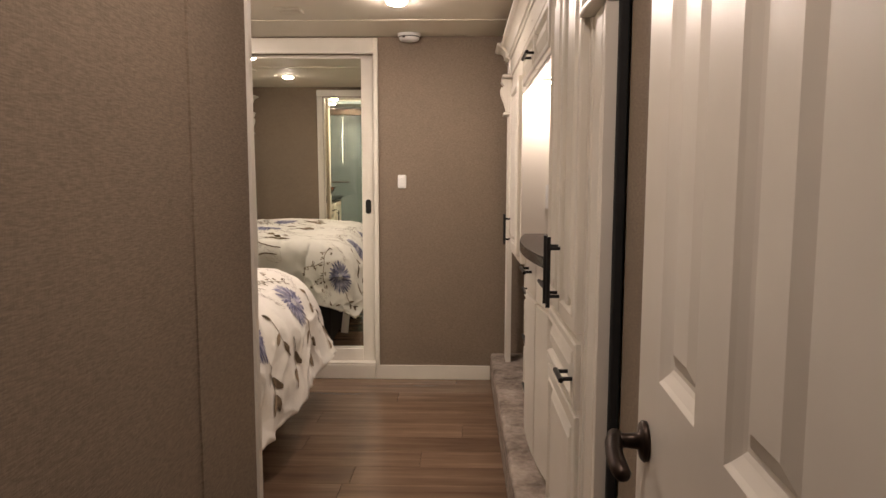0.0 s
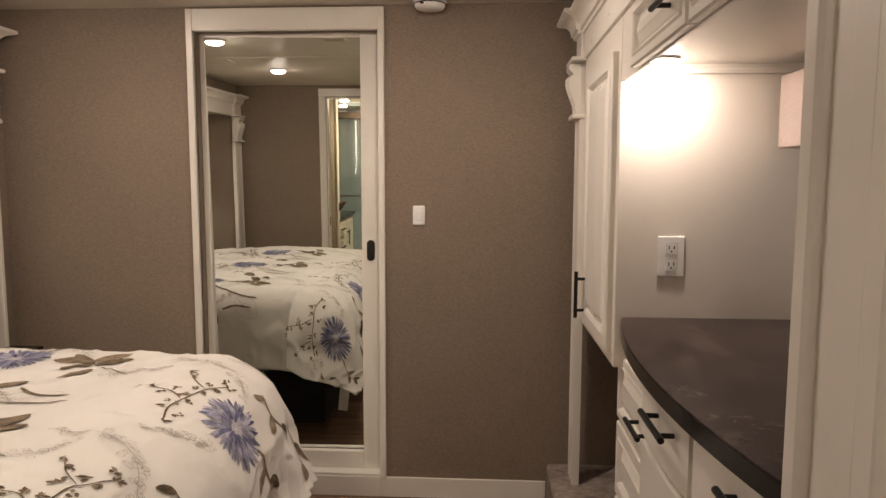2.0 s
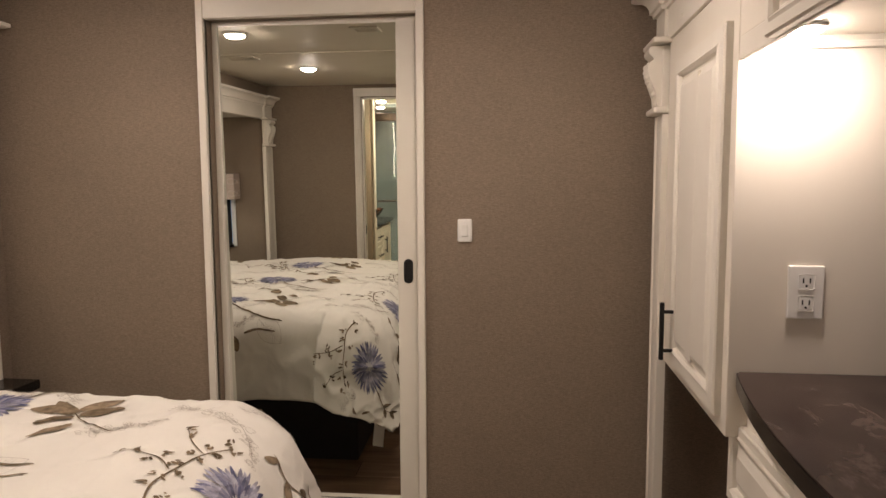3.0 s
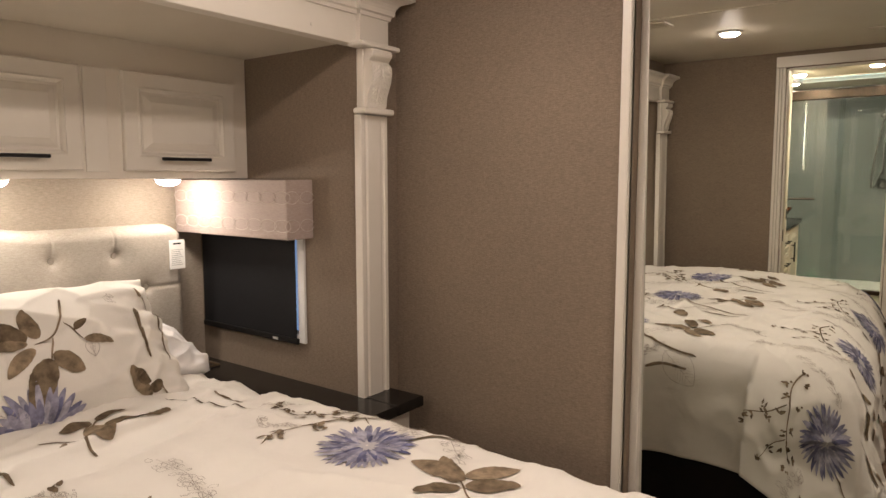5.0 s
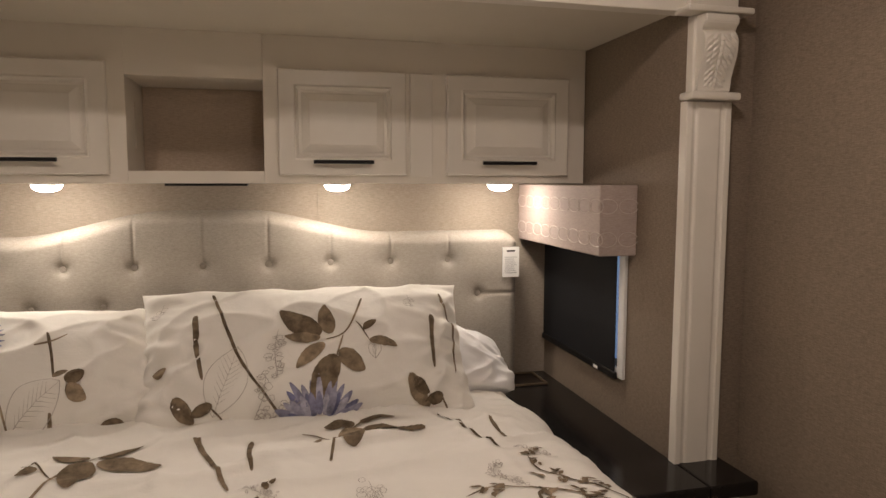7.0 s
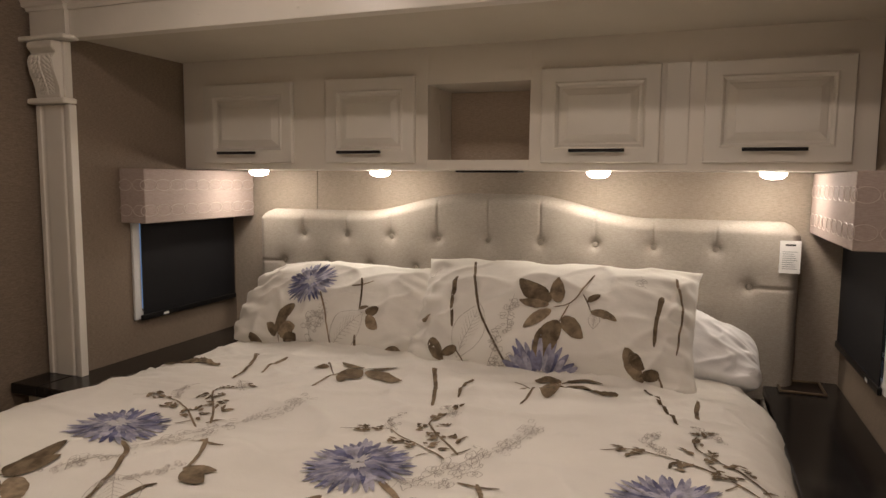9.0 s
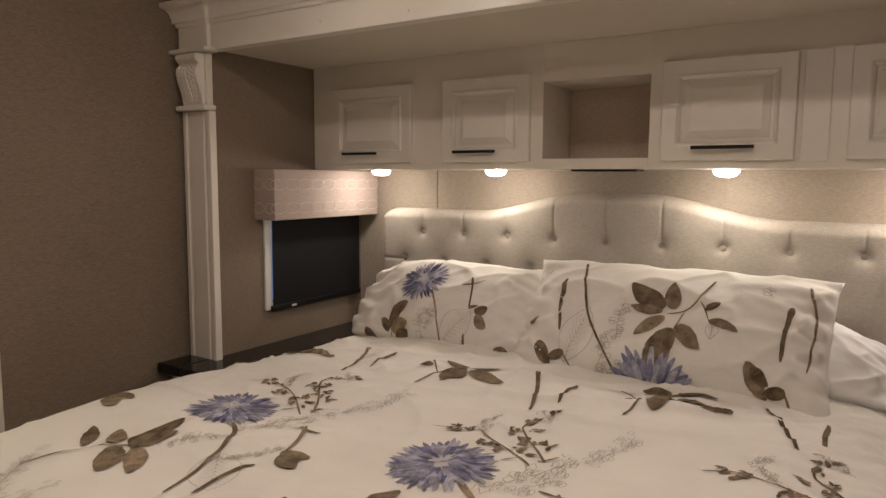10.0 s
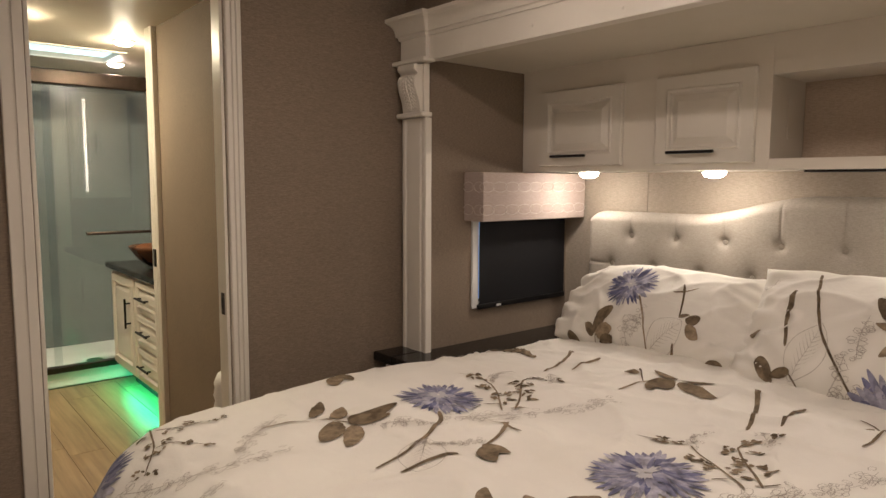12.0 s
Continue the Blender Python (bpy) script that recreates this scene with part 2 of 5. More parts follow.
# ---- large structure ----
FZ = -0.018          # floor
CZ = 2.16            # bedroom ceiling
BZ = 2.20            # bathroom ceiling
wall_with_holes("wall_north", "y", 4.33, 4.43, -2.32, 0.92, FZ, CZ, [(-1.352, -0.545, 0.085, 2.06)], WALL, "brown linen-textured wall with a sliding mirror door in it")
slab("wall_closet", (-1.5, 4.47, 0), (-0.4, 4.52, CZ), WALL, "plain closet wall behind the mirror door", "wall")
wall_with_holes("wall_south", "y", 1.27, 1.34, -2.32, -0.47, FZ, CZ, [(-1.435, -0.834, 0.0, 2.055)], WALL, "brown linen-textured wall with the bathroom doorway")
wall_with_holes("wall_bath_side", "x", -0.47, -0.405, -2.4, 1.366, 0, BZ, [], WALL, "brown linen-textured wall beside the bedroom entry")
wall_with_holes("wall_entry", "y", 0.28, 0.35, -0.405, 0.362, FZ, CZ, [(-0.385, 0.215, 0.0, 1.98)], WALL, "brown linen-textured wall with the bedroom entry doorway")
slab("wall_entry_east", (0.362, -1.0, FZ), (0.47, 1.505, CZ), WALL, "brown linen-textured wall behind the open door", "wall")
slab("wall_hall_end", (-0.47, -1.07, 0), (0.47, -1.0, CZ), WALL, "plain brown hall wall", "wall")
wall_with_holes("wall_east", "x", 0.86, 0.92, 1.44, 4.33, FZ, CZ, [(2.45, 3.30, 1.06, 1.66)], WALL, "brown linen-textured wall with a window over the counter")
slab("wall_slide_south_end", (0.47, 1.45, 0), (0.86, 1.525, CZ), WALL, "end wall of the wardrobe recess", "wall")
wall_with_holes("wall_slide_north", "y", 4.12, 4.18, -3.23, -2.235, 0, 1.9, [(-3.12, -2.53, 0.845, 1.40)], WALL, "brown linen-textured side wall of the bed recess with a window")
wall_with_holes("wall_slide_south", "y", 1.41, 1.47, -3.23, -2.235, 0, 1.9, [(-3.12, -2.53, 0.845, 1.40)], WALL, "brown linen-textured side wall of the bed recess with a window")
slab("wall_slide_back", (-3.25, 1.41, 0), (-3.17, 4.18, 1.9), PALE, "pale linen-textured wall behind the headboard", "wall")
slab("wall_west_upper", (-2.32, 1.34, 1.9), (-2.24, 4.33, CZ), WALL, "brown wall strip above the bed recess", "wall")
slab("wall_west_north", (-2.32, 4.18, 0), (-2.24, 4.33, 1.9), WALL, "narrow brown wall strip beside the column", "wall")
slab("wall_west_south", (-2.32, 1.34, 0), (-2.24, 1.41, 1.9), WALL, "narrow brown wall strip beside the column", "wall")
slab("ceiling", (-2.32, 1.27, CZ), (0.92, 4.52, CZ + 0.06), CEIL, "cream panelled bedroom ceiling", "ceiling")
slab("ceiling_hall", (-0.47, -1.07, CZ), (0.92, 1.27, CZ + 0.06), CEIL, "cream panelled ceiling over the entry", "ceiling")
slab("ceiling_slide", (-3.25, 1.41, 1.9), (-2.269, 4.18, 1.96), CEIL, "smooth cream ceiling of the bed recess", "ceiling")
for y in (3.0, 3.905):
    slab("trim", (-2.24, y - 0.02, CZ - 0.004), (0.86, y + 0.02, CZ + 0.002), CEIL, "flat cream ceiling batten", "trim")
slab("ground", (-3.4, -2.6, -0.08), (1.0, 4.6, -0.042), DULLBLACK, "dark subfloor", "floor")
slab("floor", (-3.2, 1.2, -0.042), (0.9, 4.44, -0.027), STONE, "brown wood-look plank floor of the bedroom", "floor")
slab("floor_hall", (-0.44, -1.07, -0.042), (0.45, 1.2, -0.027), STONE, "brown wood-look plank floor of the entry", "floor")
slab("floor_bath", (-2.5, -2.4, -0.042), (-0.44, 1.2, -0.027), STONE, "light oak plank floor of the bathroom", "floor")
# baseboards
slab("baseboard", (-0.545, 4.318, FZ), (0.2, 4.33, 0.075), WHITE, "white painted baseboard", "baseboard", 0.003)
slab("baseboard", (-1.34, 4.316, FZ), (-0.545, 4.33, 0.075), WHITE, "white painted baseboard under the mirror door", "baseboard", 0.003)
slab("baseboard", (-0.79, 1.34, FZ), (-0.41, 1.352, 0.075), WHITE, "white painted baseboard", "baseboard", 0.003)
slab("baseboard", (-2.2, 1.34, FZ), (-1.50, 1.352, 0.075), WHITE, "white painted baseboard", "baseboard", 0.003)
# wall covering seams
slab("trim", (-0.4049, 1.085, 0), (-0.4015, 1.105, CZ), WALL, "slim brown seam batten on the wall", "trim")
for y in (1.93, 3.22):
    slab("trim", (-3.1705, y - 0.012, 0.7), (-3.166, y + 0.012, 1.44), PALE, "slim pale seam batten on the wall", "trim")


def casing_profile(w, t=0.016):
    """Fluted casing outline: (across, proud)."""
    return [(0, 0), (0, t * 0.7), (0.004, t), (w * 0.3, t), (w * 0.34, t * 0.55), (w * 0.40, t), (w * 0.60, t), (w * 0.64, t * 0.55), (w * 0.70, t), (w - 0.004, t), (w, t * 0.7), (w, 0)]


def casing(name, x0, y, sy, z0, z1, w=0.05, label="white fluted door casing", across=1):
    """An upright casing on a wall facing sy*y; runs from x0 to x0 + across*w."""
    pts = [(x0 + across * a, y + sy * d) for a, d in casing_profile(w)]
    return tagged(part(name, prism(pts, z0, z1, "z"), WHITE), label, "trim", kind="structure")


# bathroom doorway: jambs, casings, strike plate
slab("trim", (-0.830, 1.34, FZ), (-0.766, 1.354, 2.06), WHITE, "white flat door casing", "trim", 0.003)
slab("trim", (-0.829, 1.354, FZ), (-0.801, 1.360, 2.06), WHITE, "white flat door casing bead", "trim", 0.002)
casing("trim", -1.439, 1.34, 1, FZ, 2.06, 0.06, across=-1)
for x, s in ((-1.435, -1), (-0.834, 1)):
    casing("trim", x + s * 0.004, 1.27, -1, FZ, 2.06, 0.05, across=s)
    slab("trim", (min(x, x - s * 0.012), 1.268, 0), (max(x, x - s * 0.012), 1.342, 2.052), WHITE, "white painted door jamb", "trim", 0.002)
slab("trim", (-1.50, 1.34, 2.062), (-0.769, 1.356, 2.13), WHITE, "white painted head casing", "trim", 0.003)
slab("trim", (-1.423, 1.268, 2.043), (-0.846, 1.342, 2.0545), WHITE, "white painted head jamb", "trim", 0.002)
plate = thing("strike_plate", (-1.423, 1.312, 0.95), "dark metal strike plate let into the door jamb", "strike plate")
part("plate", box((-1.4235, 1.298, 0.905), (-1.4205, 1.325, 0.985), 0.001), BRONZE, plate)
part("slot", box((-1.4208, 1.305, 0.925), (-1.4200, 1.318, 0.965)), DULLBLACK, plate, "black latch slot")
# corner trim at the entry
tagged(part("trim", prism([(-0.4045, 1.3665), (-0.476, 1.3665), (-0.476, 1.392), (-0.404, 1.392), (-0.399, 1.387), (-0.399, 1.3665)], 0, CZ, "z"), WHITE), "white painted corner trim", "trim", kind="structure")
# entry doorway trim
for x, s in ((-0.385, -1), (0.215, 1)):
    slab("trim", (min(x, x - s * 0.012), 0.278, 0), (max(x, x - s * 0.012), 0.352, 1.968), WHITE, "white painted door jamb", "trim", 0.002)
slab("trim", (-0.385, 0.278, 1.968), (0.215, 0.352, 1.98), WHITE, "white painted head jamb", "trim", 0.002)

# bathroom shell
slab("wall_bath_west", (-1.72, -0.12, 0), (-1.65, 1.27, BZ), WALL, "brown linen-textured bathroom wall", "wall")
slab("wall_vanity", (-2.28, -1.42, 0), (-2.22, -0.12, BZ), WALL, "brown linen-textured wall behind the vanity", "wall")
slab("wall_vanity_side", (-2.28, -0.12, 0), (-1.66, -0.06, BZ), WALL, "brown linen-textured wall beside the vanity", "wall")
SHOWER = varied("grey_shower_wall", (0.15, 0.165, 0.16), (0.19, 0.205, 0.20), 0.22, 2.0, 60.0, 0.03)
slab("wall_shower_back", (-2.28, -2.28, 0), (-0.47, -2.22, BZ), SHOWER, "pale grey shower wall panel", "wall")
slab("wall_shower_west", (-2.28, -2.22, 0), (-2.22, -1.42, BZ), SHOWER, "pale grey shower wall panel", "wall")
slab("wall_shower_east", (-0.50, -2.22, 0), (-0.47, -1.42, BZ), SHOWER, "pale grey shower wall panel", "wall")
# bathroom ceiling with a skylight opening
bm = bmesh.new()
for lo, hi in (((-2.28, -0.95, BZ), (-0.44, 1.27, BZ + 0.05)), ((-2.28, -2.28, BZ), (-0.44, -1.40, BZ + 0.05)), ((-2.28, -1.40, BZ), (-1.72, -0.95, BZ + 0.05)), ((-0.92, -1.40, BZ), (-0.44, -0.95, BZ + 0.05))):
    box(lo, hi, 0, bm)
tagged(part("ceiling_bath", bm, CEIL), "cream bathroom ceiling with a skylight", "ceiling", kind="structure")
FROST = glowing("skylight_diffuser", (0.62, 0.86, 0.95), 1.6)
skyl = thing("skylight", (-1.32, -1.18, BZ), "pale blue frosted skylight panel in the bathroom ceiling", "skylight")
part("diffuser", box((-1.72, -1.40, BZ + 0.03), (-0.92, -0.95, BZ + 0.04)), FROST, skyl)
bm = bmesh.new()
for lo, hi in (((-1.74, -1.42, BZ - 0.008), (-0.90, -1.39, BZ)), ((-1.74, -0.96, BZ - 0.008), (-0.90, -0.93, BZ)), ((-1.74, -1.39, BZ - 0.008), (-1.71, -0.96, BZ)), ((-0.93, -1.39, BZ - 0.008), (-0.90, -0.96, BZ))):
    box(lo, hi, 0.002, bm)
part("frame", bm, WHITE, skyl)
# second bathroom frame
for y0, y1 in ((-0.16, -0.06),):
    pts = [(p - 0.05, q) for p, q in [(-1.60, y1), (-1.575, y1), (-1.57, y1 - 0.006), (-1.57, y1 - 0.03), (-1.578, y1 - 0.036), (-1.57, y1 - 0.042), (-1.57, y1 - 0.064), (-1.578, y1 - 0.07), (-1.57, y1 - 0.076), (-1.57, y0), (-1.66, y0), (-1.66, y1 - 0.064)]]
    tagged(part("trim", prism(pts, 0, BZ, "z"), WHITE), "white fluted frame at the end of the bathroom wall", "trim", kind="structure")
latch = thing("latch_plate", (-1.57, -0.11, 0.97), "black metal latch on the white frame", "latch")
part("plate", box((-1.621, -0.135, 0.925), (-1.614, -0.10, 1.02), 0.002), BLACK, latch)

# ---- mirror door ----
md = tagged(new("door_mirror"), "white framed sliding closet door with a full-height mirror", "door", kind="structure")
md.location = (-0.95, 4.40, 0.085)
bpy.context.view_layer.update()
bm = bmesh.new()
for lo, hi in (((-1.352, 4.385, 0.085), (-1.326, 4.415, 2.06)), ((-0.632, 4.385, 0.085), (-0.545, 4.415, 2.06)), ((-1.326, 4.385, 2.038), (-0.632, 4.415, 2.06)), ((-1.326, 4.385, 0.085), (-0.632, 4.415, 0.165))):
    box(lo, hi, 0.003, bm)
part("door_frame", bm, WHITE, md)
bm = box((-1.328, 4.403, 0.163), (-0.63, 4.409, 2.042))
lean = Matrix.Translation((-0.98, 4.403, 1.1)) @ Matrix.Rotation(radians(1.0), 4, "X") @ Matrix.Rotation(radians(0.62), 4, "Z") @ Matrix.Translation((0.98, -4.403, -1.1))
bm.transform(lean)
part("mirror", bm, MIRROR, md, "large clear mirror")
bm = lathe([(0, 0), (0.018, 0), (0.018, 0.003), (0.013, 0.004), (0.012, 0.001), (0, 0.001)], (0, 0, 0))
for v in bm.verts:
    v.co = Matrix.Rotation(radians(90), 4, "X") @ v.co
    v.co.z += 0.029 if v.co.z > 1e-6 else (-0.029 if v.co.z < -1e-6 else 0)
    v.co += Vector((-0.591, 4.385, 1.103))
part("pull", bm, BLACK, md, "black oval recessed pull")
# casing round the mirror door
for x, s in ((-1.352, -1), (-0.545, 1)):
    slab("trim", (min(x, x + s * 0.028), 4.312, 0.075), (max(x, x + s * 0.028), 4.345, 2.15), WHITE, "white door casing", "trim", 0.003)
slab("trim", (-1.352, 4.314, 2.058), (-0.545, 4.345, 2.15), WHITE, "white head casing over the mirror door", "trim", 0.003)
slab("trim", (-1.352, 4.322, 0.075), (-0.545, 4.384, 0.088), WHITE, "white sill under the mirror door", "trim", 0.003)
# added black sheet: the closet's darkness as plain colour
slab("trim", (-1.352, 4.430, 0.0), (-0.545, 4.436, 2.15), DULLBLACK, "black sheet standing for the dark closet behind the mirror door", "trim")


# ---- columns and cornices ----
def crown(depth=0.07):
    """Crown outline as (out, up) from the top of the fascia."""
    pts = [(0, 0), (0.008, 0.0), (0.010, 0.012), (0.018, 0.016)]
    for k in range(7):
        a = k / 6 * math.pi / 2
        pts.append((0.018 + (depth - 0.03) * (1 - math.cos(a)), 0.02 + 0.042 * math.sin(a)))
    return pts + [(depth - 0.006, 0.066), (depth, 0.068), (depth, 0.082), (0, 0.082)]


def column(at_x, y0, y1, z0, out, label, inner=0.0):
    """A fluted wall column with a collar, carved bracket, cap and a crowned block. at_x: its face; out: +1 or -1 along x."""
    th = thing("column", (at_x, (y0 + y1) / 2, z0), label, "column")
    w = y1 - y0
    back = at_x - out * 0.03
    lo, hi = min(back, at_x), max(back, at_x)
    fl = [(y0, 0.0), (y0, 0.94), (y0 + w * 0.02, 1.0), (y0 + w * 0.12, 1.0), (y0 + w * 0.14, 0.86), (y0 + w * 0.19, 0.80), (y0 + w * 0.22, 0.80), (y0 + w * 0.25, 0.92), (y0 + w * 0.28, 0.95)]
    fl += [(y0 + y1 - y, d) for y, d in fl[::-1]]
    pts = [(back + (at_x - back) * d, y) for y, d in fl]
    part("shaft", prism(pts, z0, 1.655, "z"), WHITE, th)
    part("collar", box((min(back, at_x + out * 0.028), y0 - 0.007, 1.658), (max(back, at_x + out * 0.028), y1 + 0.007, 1.678), 0.006), WHITE, th)
    # bracket: a scrolled block with carved leaf
    prof = [(0.0, 1.678), (0.018, 1.680), (0.016, 1.695), (0.020, 1.715), (0.029, 1.74), (0.039, 1.765), (0.046, 1.788), (0.047, 1.806), (0.041, 1.822), (0.030, 1.830), (0.026, 1.834), (0.036, 1.840), (0.046, 1.850), (0.047, 1.862), (0.040, 1.872), (0.0, 1.873)]
    bw = w * 0.36
    cy = (y0 + y1) / 2
    part("backplate", box((lo, y0 + 0.012, 1.678), (hi, y1 - 0.012, 1.874), 0.003), WHITE, th)
    bm = prism([(at_x + out * (a - 0.004), z) for a, z in prof], cy - bw, cy + bw, "y")
    bmesh.ops.bevel(bm, geom=bm.edges[:], offset=0.0025, segments=2, affect="EDGES")
    part("bracket", bm, WHITE, th, "carved acanthus bracket")
    bm = bmesh.new()
    for k in range(9):
        f = k / 8
        z = 1.695 + 0.115 * f
        d = np.interp(z, [p[1] for p in prof[1:9]], [p[0] for p in prof[1:9]])
        m = Matrix.Translation((at_x + out * (d - 0.004), cy, z)) @ Matrix.Diagonal((0.006, 0.005, 0.010, 1))
        bmesh.ops.create_uvsphere(bm, u_segments=8, v_segments=6, radius=1.0, matrix=m)
        for s in (-1, 1):
            for q in (0.38, 0.74):
                m = Matrix.Translation((at_x + out * (d - 0.006), cy + s * bw * q * (0.55 + 0.45 * f), z + 0.006 * q)) @ Matrix.Rotation(s * 0.8, 4, "X") @ Matrix.Diagonal((0.007, 0.006, 0.013, 1))
                bmesh.ops.create_uvsphere(bm, u_segments=8, v_segments=6, radius=1.0, matrix=m)
    part("carving", bm, WHITE, th, smooth=True)
    part("cap", box((min(back, at_x + out * 0.038), y0 - 0.030, 1.875), (max(back, at_x + out * 0.038), y1 + 0.030, 1.892), 0.006), WHITE, th)
    part("block", box((lo, y0 - 0.004, 1.892), (max(hi, at_x + out * 0.004) if out > 0 else hi, y1 + 0.004, 1.99), 0.002), WHITE, th)
    # crown returns round the block
    bm = bmesh.new()
    rings = []
    for o, u in crown():
        z = 1.980 + u
        rings.append([bm.verts.new((back, y0 - o, z)), bm.verts.new((at_x + out * (0.004 + o), y0 - o, z)), bm.verts.new((at_x + out * (0.004 + o), y1 + o, z)), bm.verts.new((back, y1 + o, z))])
    for p, q in zip(rings, rings[1:]):
        for k in range(3):
            bm.faces.new((p[k], p[k + 1], q[k + 1], q[k]))
    bm.faces.new(rings[0])
    part("crown", bm, WHITE, th)
    return th


def cornice(face, y0, y1, out, label, zb=1.884):
    th = thing("cornice", (face, (y0 + y1) / 2, zb), label, "cornice")
    back = face - out * 0.05
    part("fascia", box((min(face, back), y0, zb), (max(face, back), y1, 1.99), 0.003), WHITE, th)
    pts = [(face + out * o, 1.980 + u) for o, u in crown(0.062)]
    part("crown", prism(pts, y0, y1, "y"), WHITE, th)
    bm = bmesh.new()
    for k in range(7):
        y = y0 + 0.2 + (y1 - y0 - 0.4) * k / 6
        lathe([(0, 0), (0.005, 0), (0.004, 0.002), (0, 0.003)], (face, y, 1.915 + 0.01 * (k % 2)), (out, 0, 0), bm, 10)
    part("screw_caps", bm, WHITE, th)
    return th


column(-2.205, 4.105, 4.24, 0.672, 1, "cream fluted column with a carved bracket at the bed recess")
column(-2.205, 1.36, 1.522, 0.672, 1, "cream fluted column with a carved bracket at the bed recess")
cornice(-2.218, 1.522, 4.105, 1, "cream cornice with crown moulding above the bed recess")

# ---- bed recess ----
# nightstand tops and bodies
TRAYRIM = varied("worn_brass_rim", (0.20, 0.15, 0.10), (0.32, 0.25, 0.17), 0.35, 20.0, 200.0, 0.1, 0.8)


def nightstand(y0, y1, rounded, label):
    th = thing("nightstand", (-2.6, (y0 + y1) / 2, 0), label, "nightstand")
    part("body", box((-3.14, y0 + 0.004, FZ), (-2.12, y1 - 0.004, 0.633), 0.003), WHITE, th, "cream nightstand body")
    part("top", box((-3.168, y0, 0.633), (-2.06, y1, 0.671), 0.006), BLACKTOP, th, "dark polished laminate top")
    return th


nightstand(3.86, 4.117, 1, "built-in nightstand with a dark polished top beside the bed")
tray = thing("bedside_tray", (-3.05, 3.98, 0.671), "shallow brown metal rimmed tray on the nightstand", "tray")
part("base", box((-3.13, 3.905, 0.6712), (-2.97, 4.055, 0.674), 0.001), BRONZE, tray)
for lo, hi in (((-3.13, 3.905), (-2.97, 3.913)), ((-3.13, 4.047), (-2.97, 4.055)), ((-3.13, 3.913), (-3.122, 4.047)), ((-2.978, 3.913), (-2.97, 4.047))):
    part("rim", box((*lo, 0.674), (*hi, 0.682), 0.002), TRAYRIM, tray)
nightstand(1.473, 1.80, -1, "built-in nightstand with a dark polished top beside the bed")
for y0, y1 in ((4.117, 4.26), (1.345, 1.473)):
    nz = thing("column_base", (-2.15, (y0 + y1) / 2, 0), "dark polished ledge under the column", "ledge")
    part("top", box((-2.235, y0, 0.633), (-2.06, y1, 0.671), 0.006), BLACKTOP, nz)
    part("body", box((-2.235, y0 + 0.01, FZ), (-2.12, y1 - 0.01, 0.633), 0.002), WHITE, nz)

# overhead cabinets
oc = thing("overhead_cabinet", (-2.99, 2.8, 1.44), "cream overhead cabinet with open cubby and flap doors", "cabinet")
wh = bmesh.new()
F = -2.835
DOORS = ((1.59, 2.035), (2.19, 2.58), (3.07, 3.478), (3.615, 4.05))
box((-3.168, 1.472, 1.44), (F, 2.629, 1.902), 0.002, wh)
box((-3.168, 3.026, 1.44), (F, 4.118, 1.902), 0.002, wh)
box((-3.168, 2.629, 1.44), (F, 3.026, 1.478), 0.0, wh)
box((-3.168, 2.629, 1.762), (F, 3.026, 1.902), 0.0, wh)
part("body", wh, PANEL, oc)
part("cubby_lining", box((-3.167, 2.630, 1.479), (-3.10, 3.025, 1.761)), CUBBY, oc, "beige lining of the open cubby")
part("cubby_panel", box((-3.02, 2.6295, 1.55), (-2.96, 2.633, 1.70), 0.002), PANEL, oc)
for a, b in DOORS:
    d = part("door", raised_panel((a, 1.466), (b, 1.797), ("x", F, 1), 0.06, 0.02), WHITE, oc, "cream raised-panel flap door")
    bar_pull(d, (F + 0.018, a + (b - a) * 0.42 + (0.03 if a > 3 else 0), 1.508), 0.19, (0, 1, 0), (1, 0, 0), "flat black bar pull", 0.006, 0.028)
part("filler_strip", box((F - 0.002, 3.492, 1.462), (F + 0.006, 3.568, 1.797), 0.002), WHITE, oc, "cream filler strip between the doors")
part("bottom_vent", box((-2.99, 2.72, 1.432), (-2.90, 2.97, 1.4395), 0.001), BLACK, oc, "black slotted vent under the cabinet")

GLOW = lens_glow("puck_lens", PUCK_W, 0.0068, (1.0, 0.875, 0.765))
for y in (1.775, 2.372, 3.262, 3.845):
    pl = thing("puck_light", (-2.95, y, 1.44), "lit round puck light under the overhead cabinet", "lamp", "puck lights under the overhead cabinet")
    part("rim", lathe([(0, 0), (0.047, 0), (0.047, -0.004), (0.043, -0.007), (0.040, -0.007)], (-2.95, y, 1.44)), PLASTIC, pl)
    part("lens", lathe([(0.043, -0.006), (0.040, -0.014), (0.030, -0.022), (0.016, -0.026), (0, -0.027)], (-2.95, y, 1.44)), GLOW, pl, "glowing frosted dome", smooth=True)

# headboard
def hb_top(y):
    """Camel-back outline."""
    c = 2.83
    s = abs(y - c)
    t = min(max((0.62 - s) / 0.5, 0), 1)
    return 1.262 + 0.085 * t * t * (3 - 2 * t)


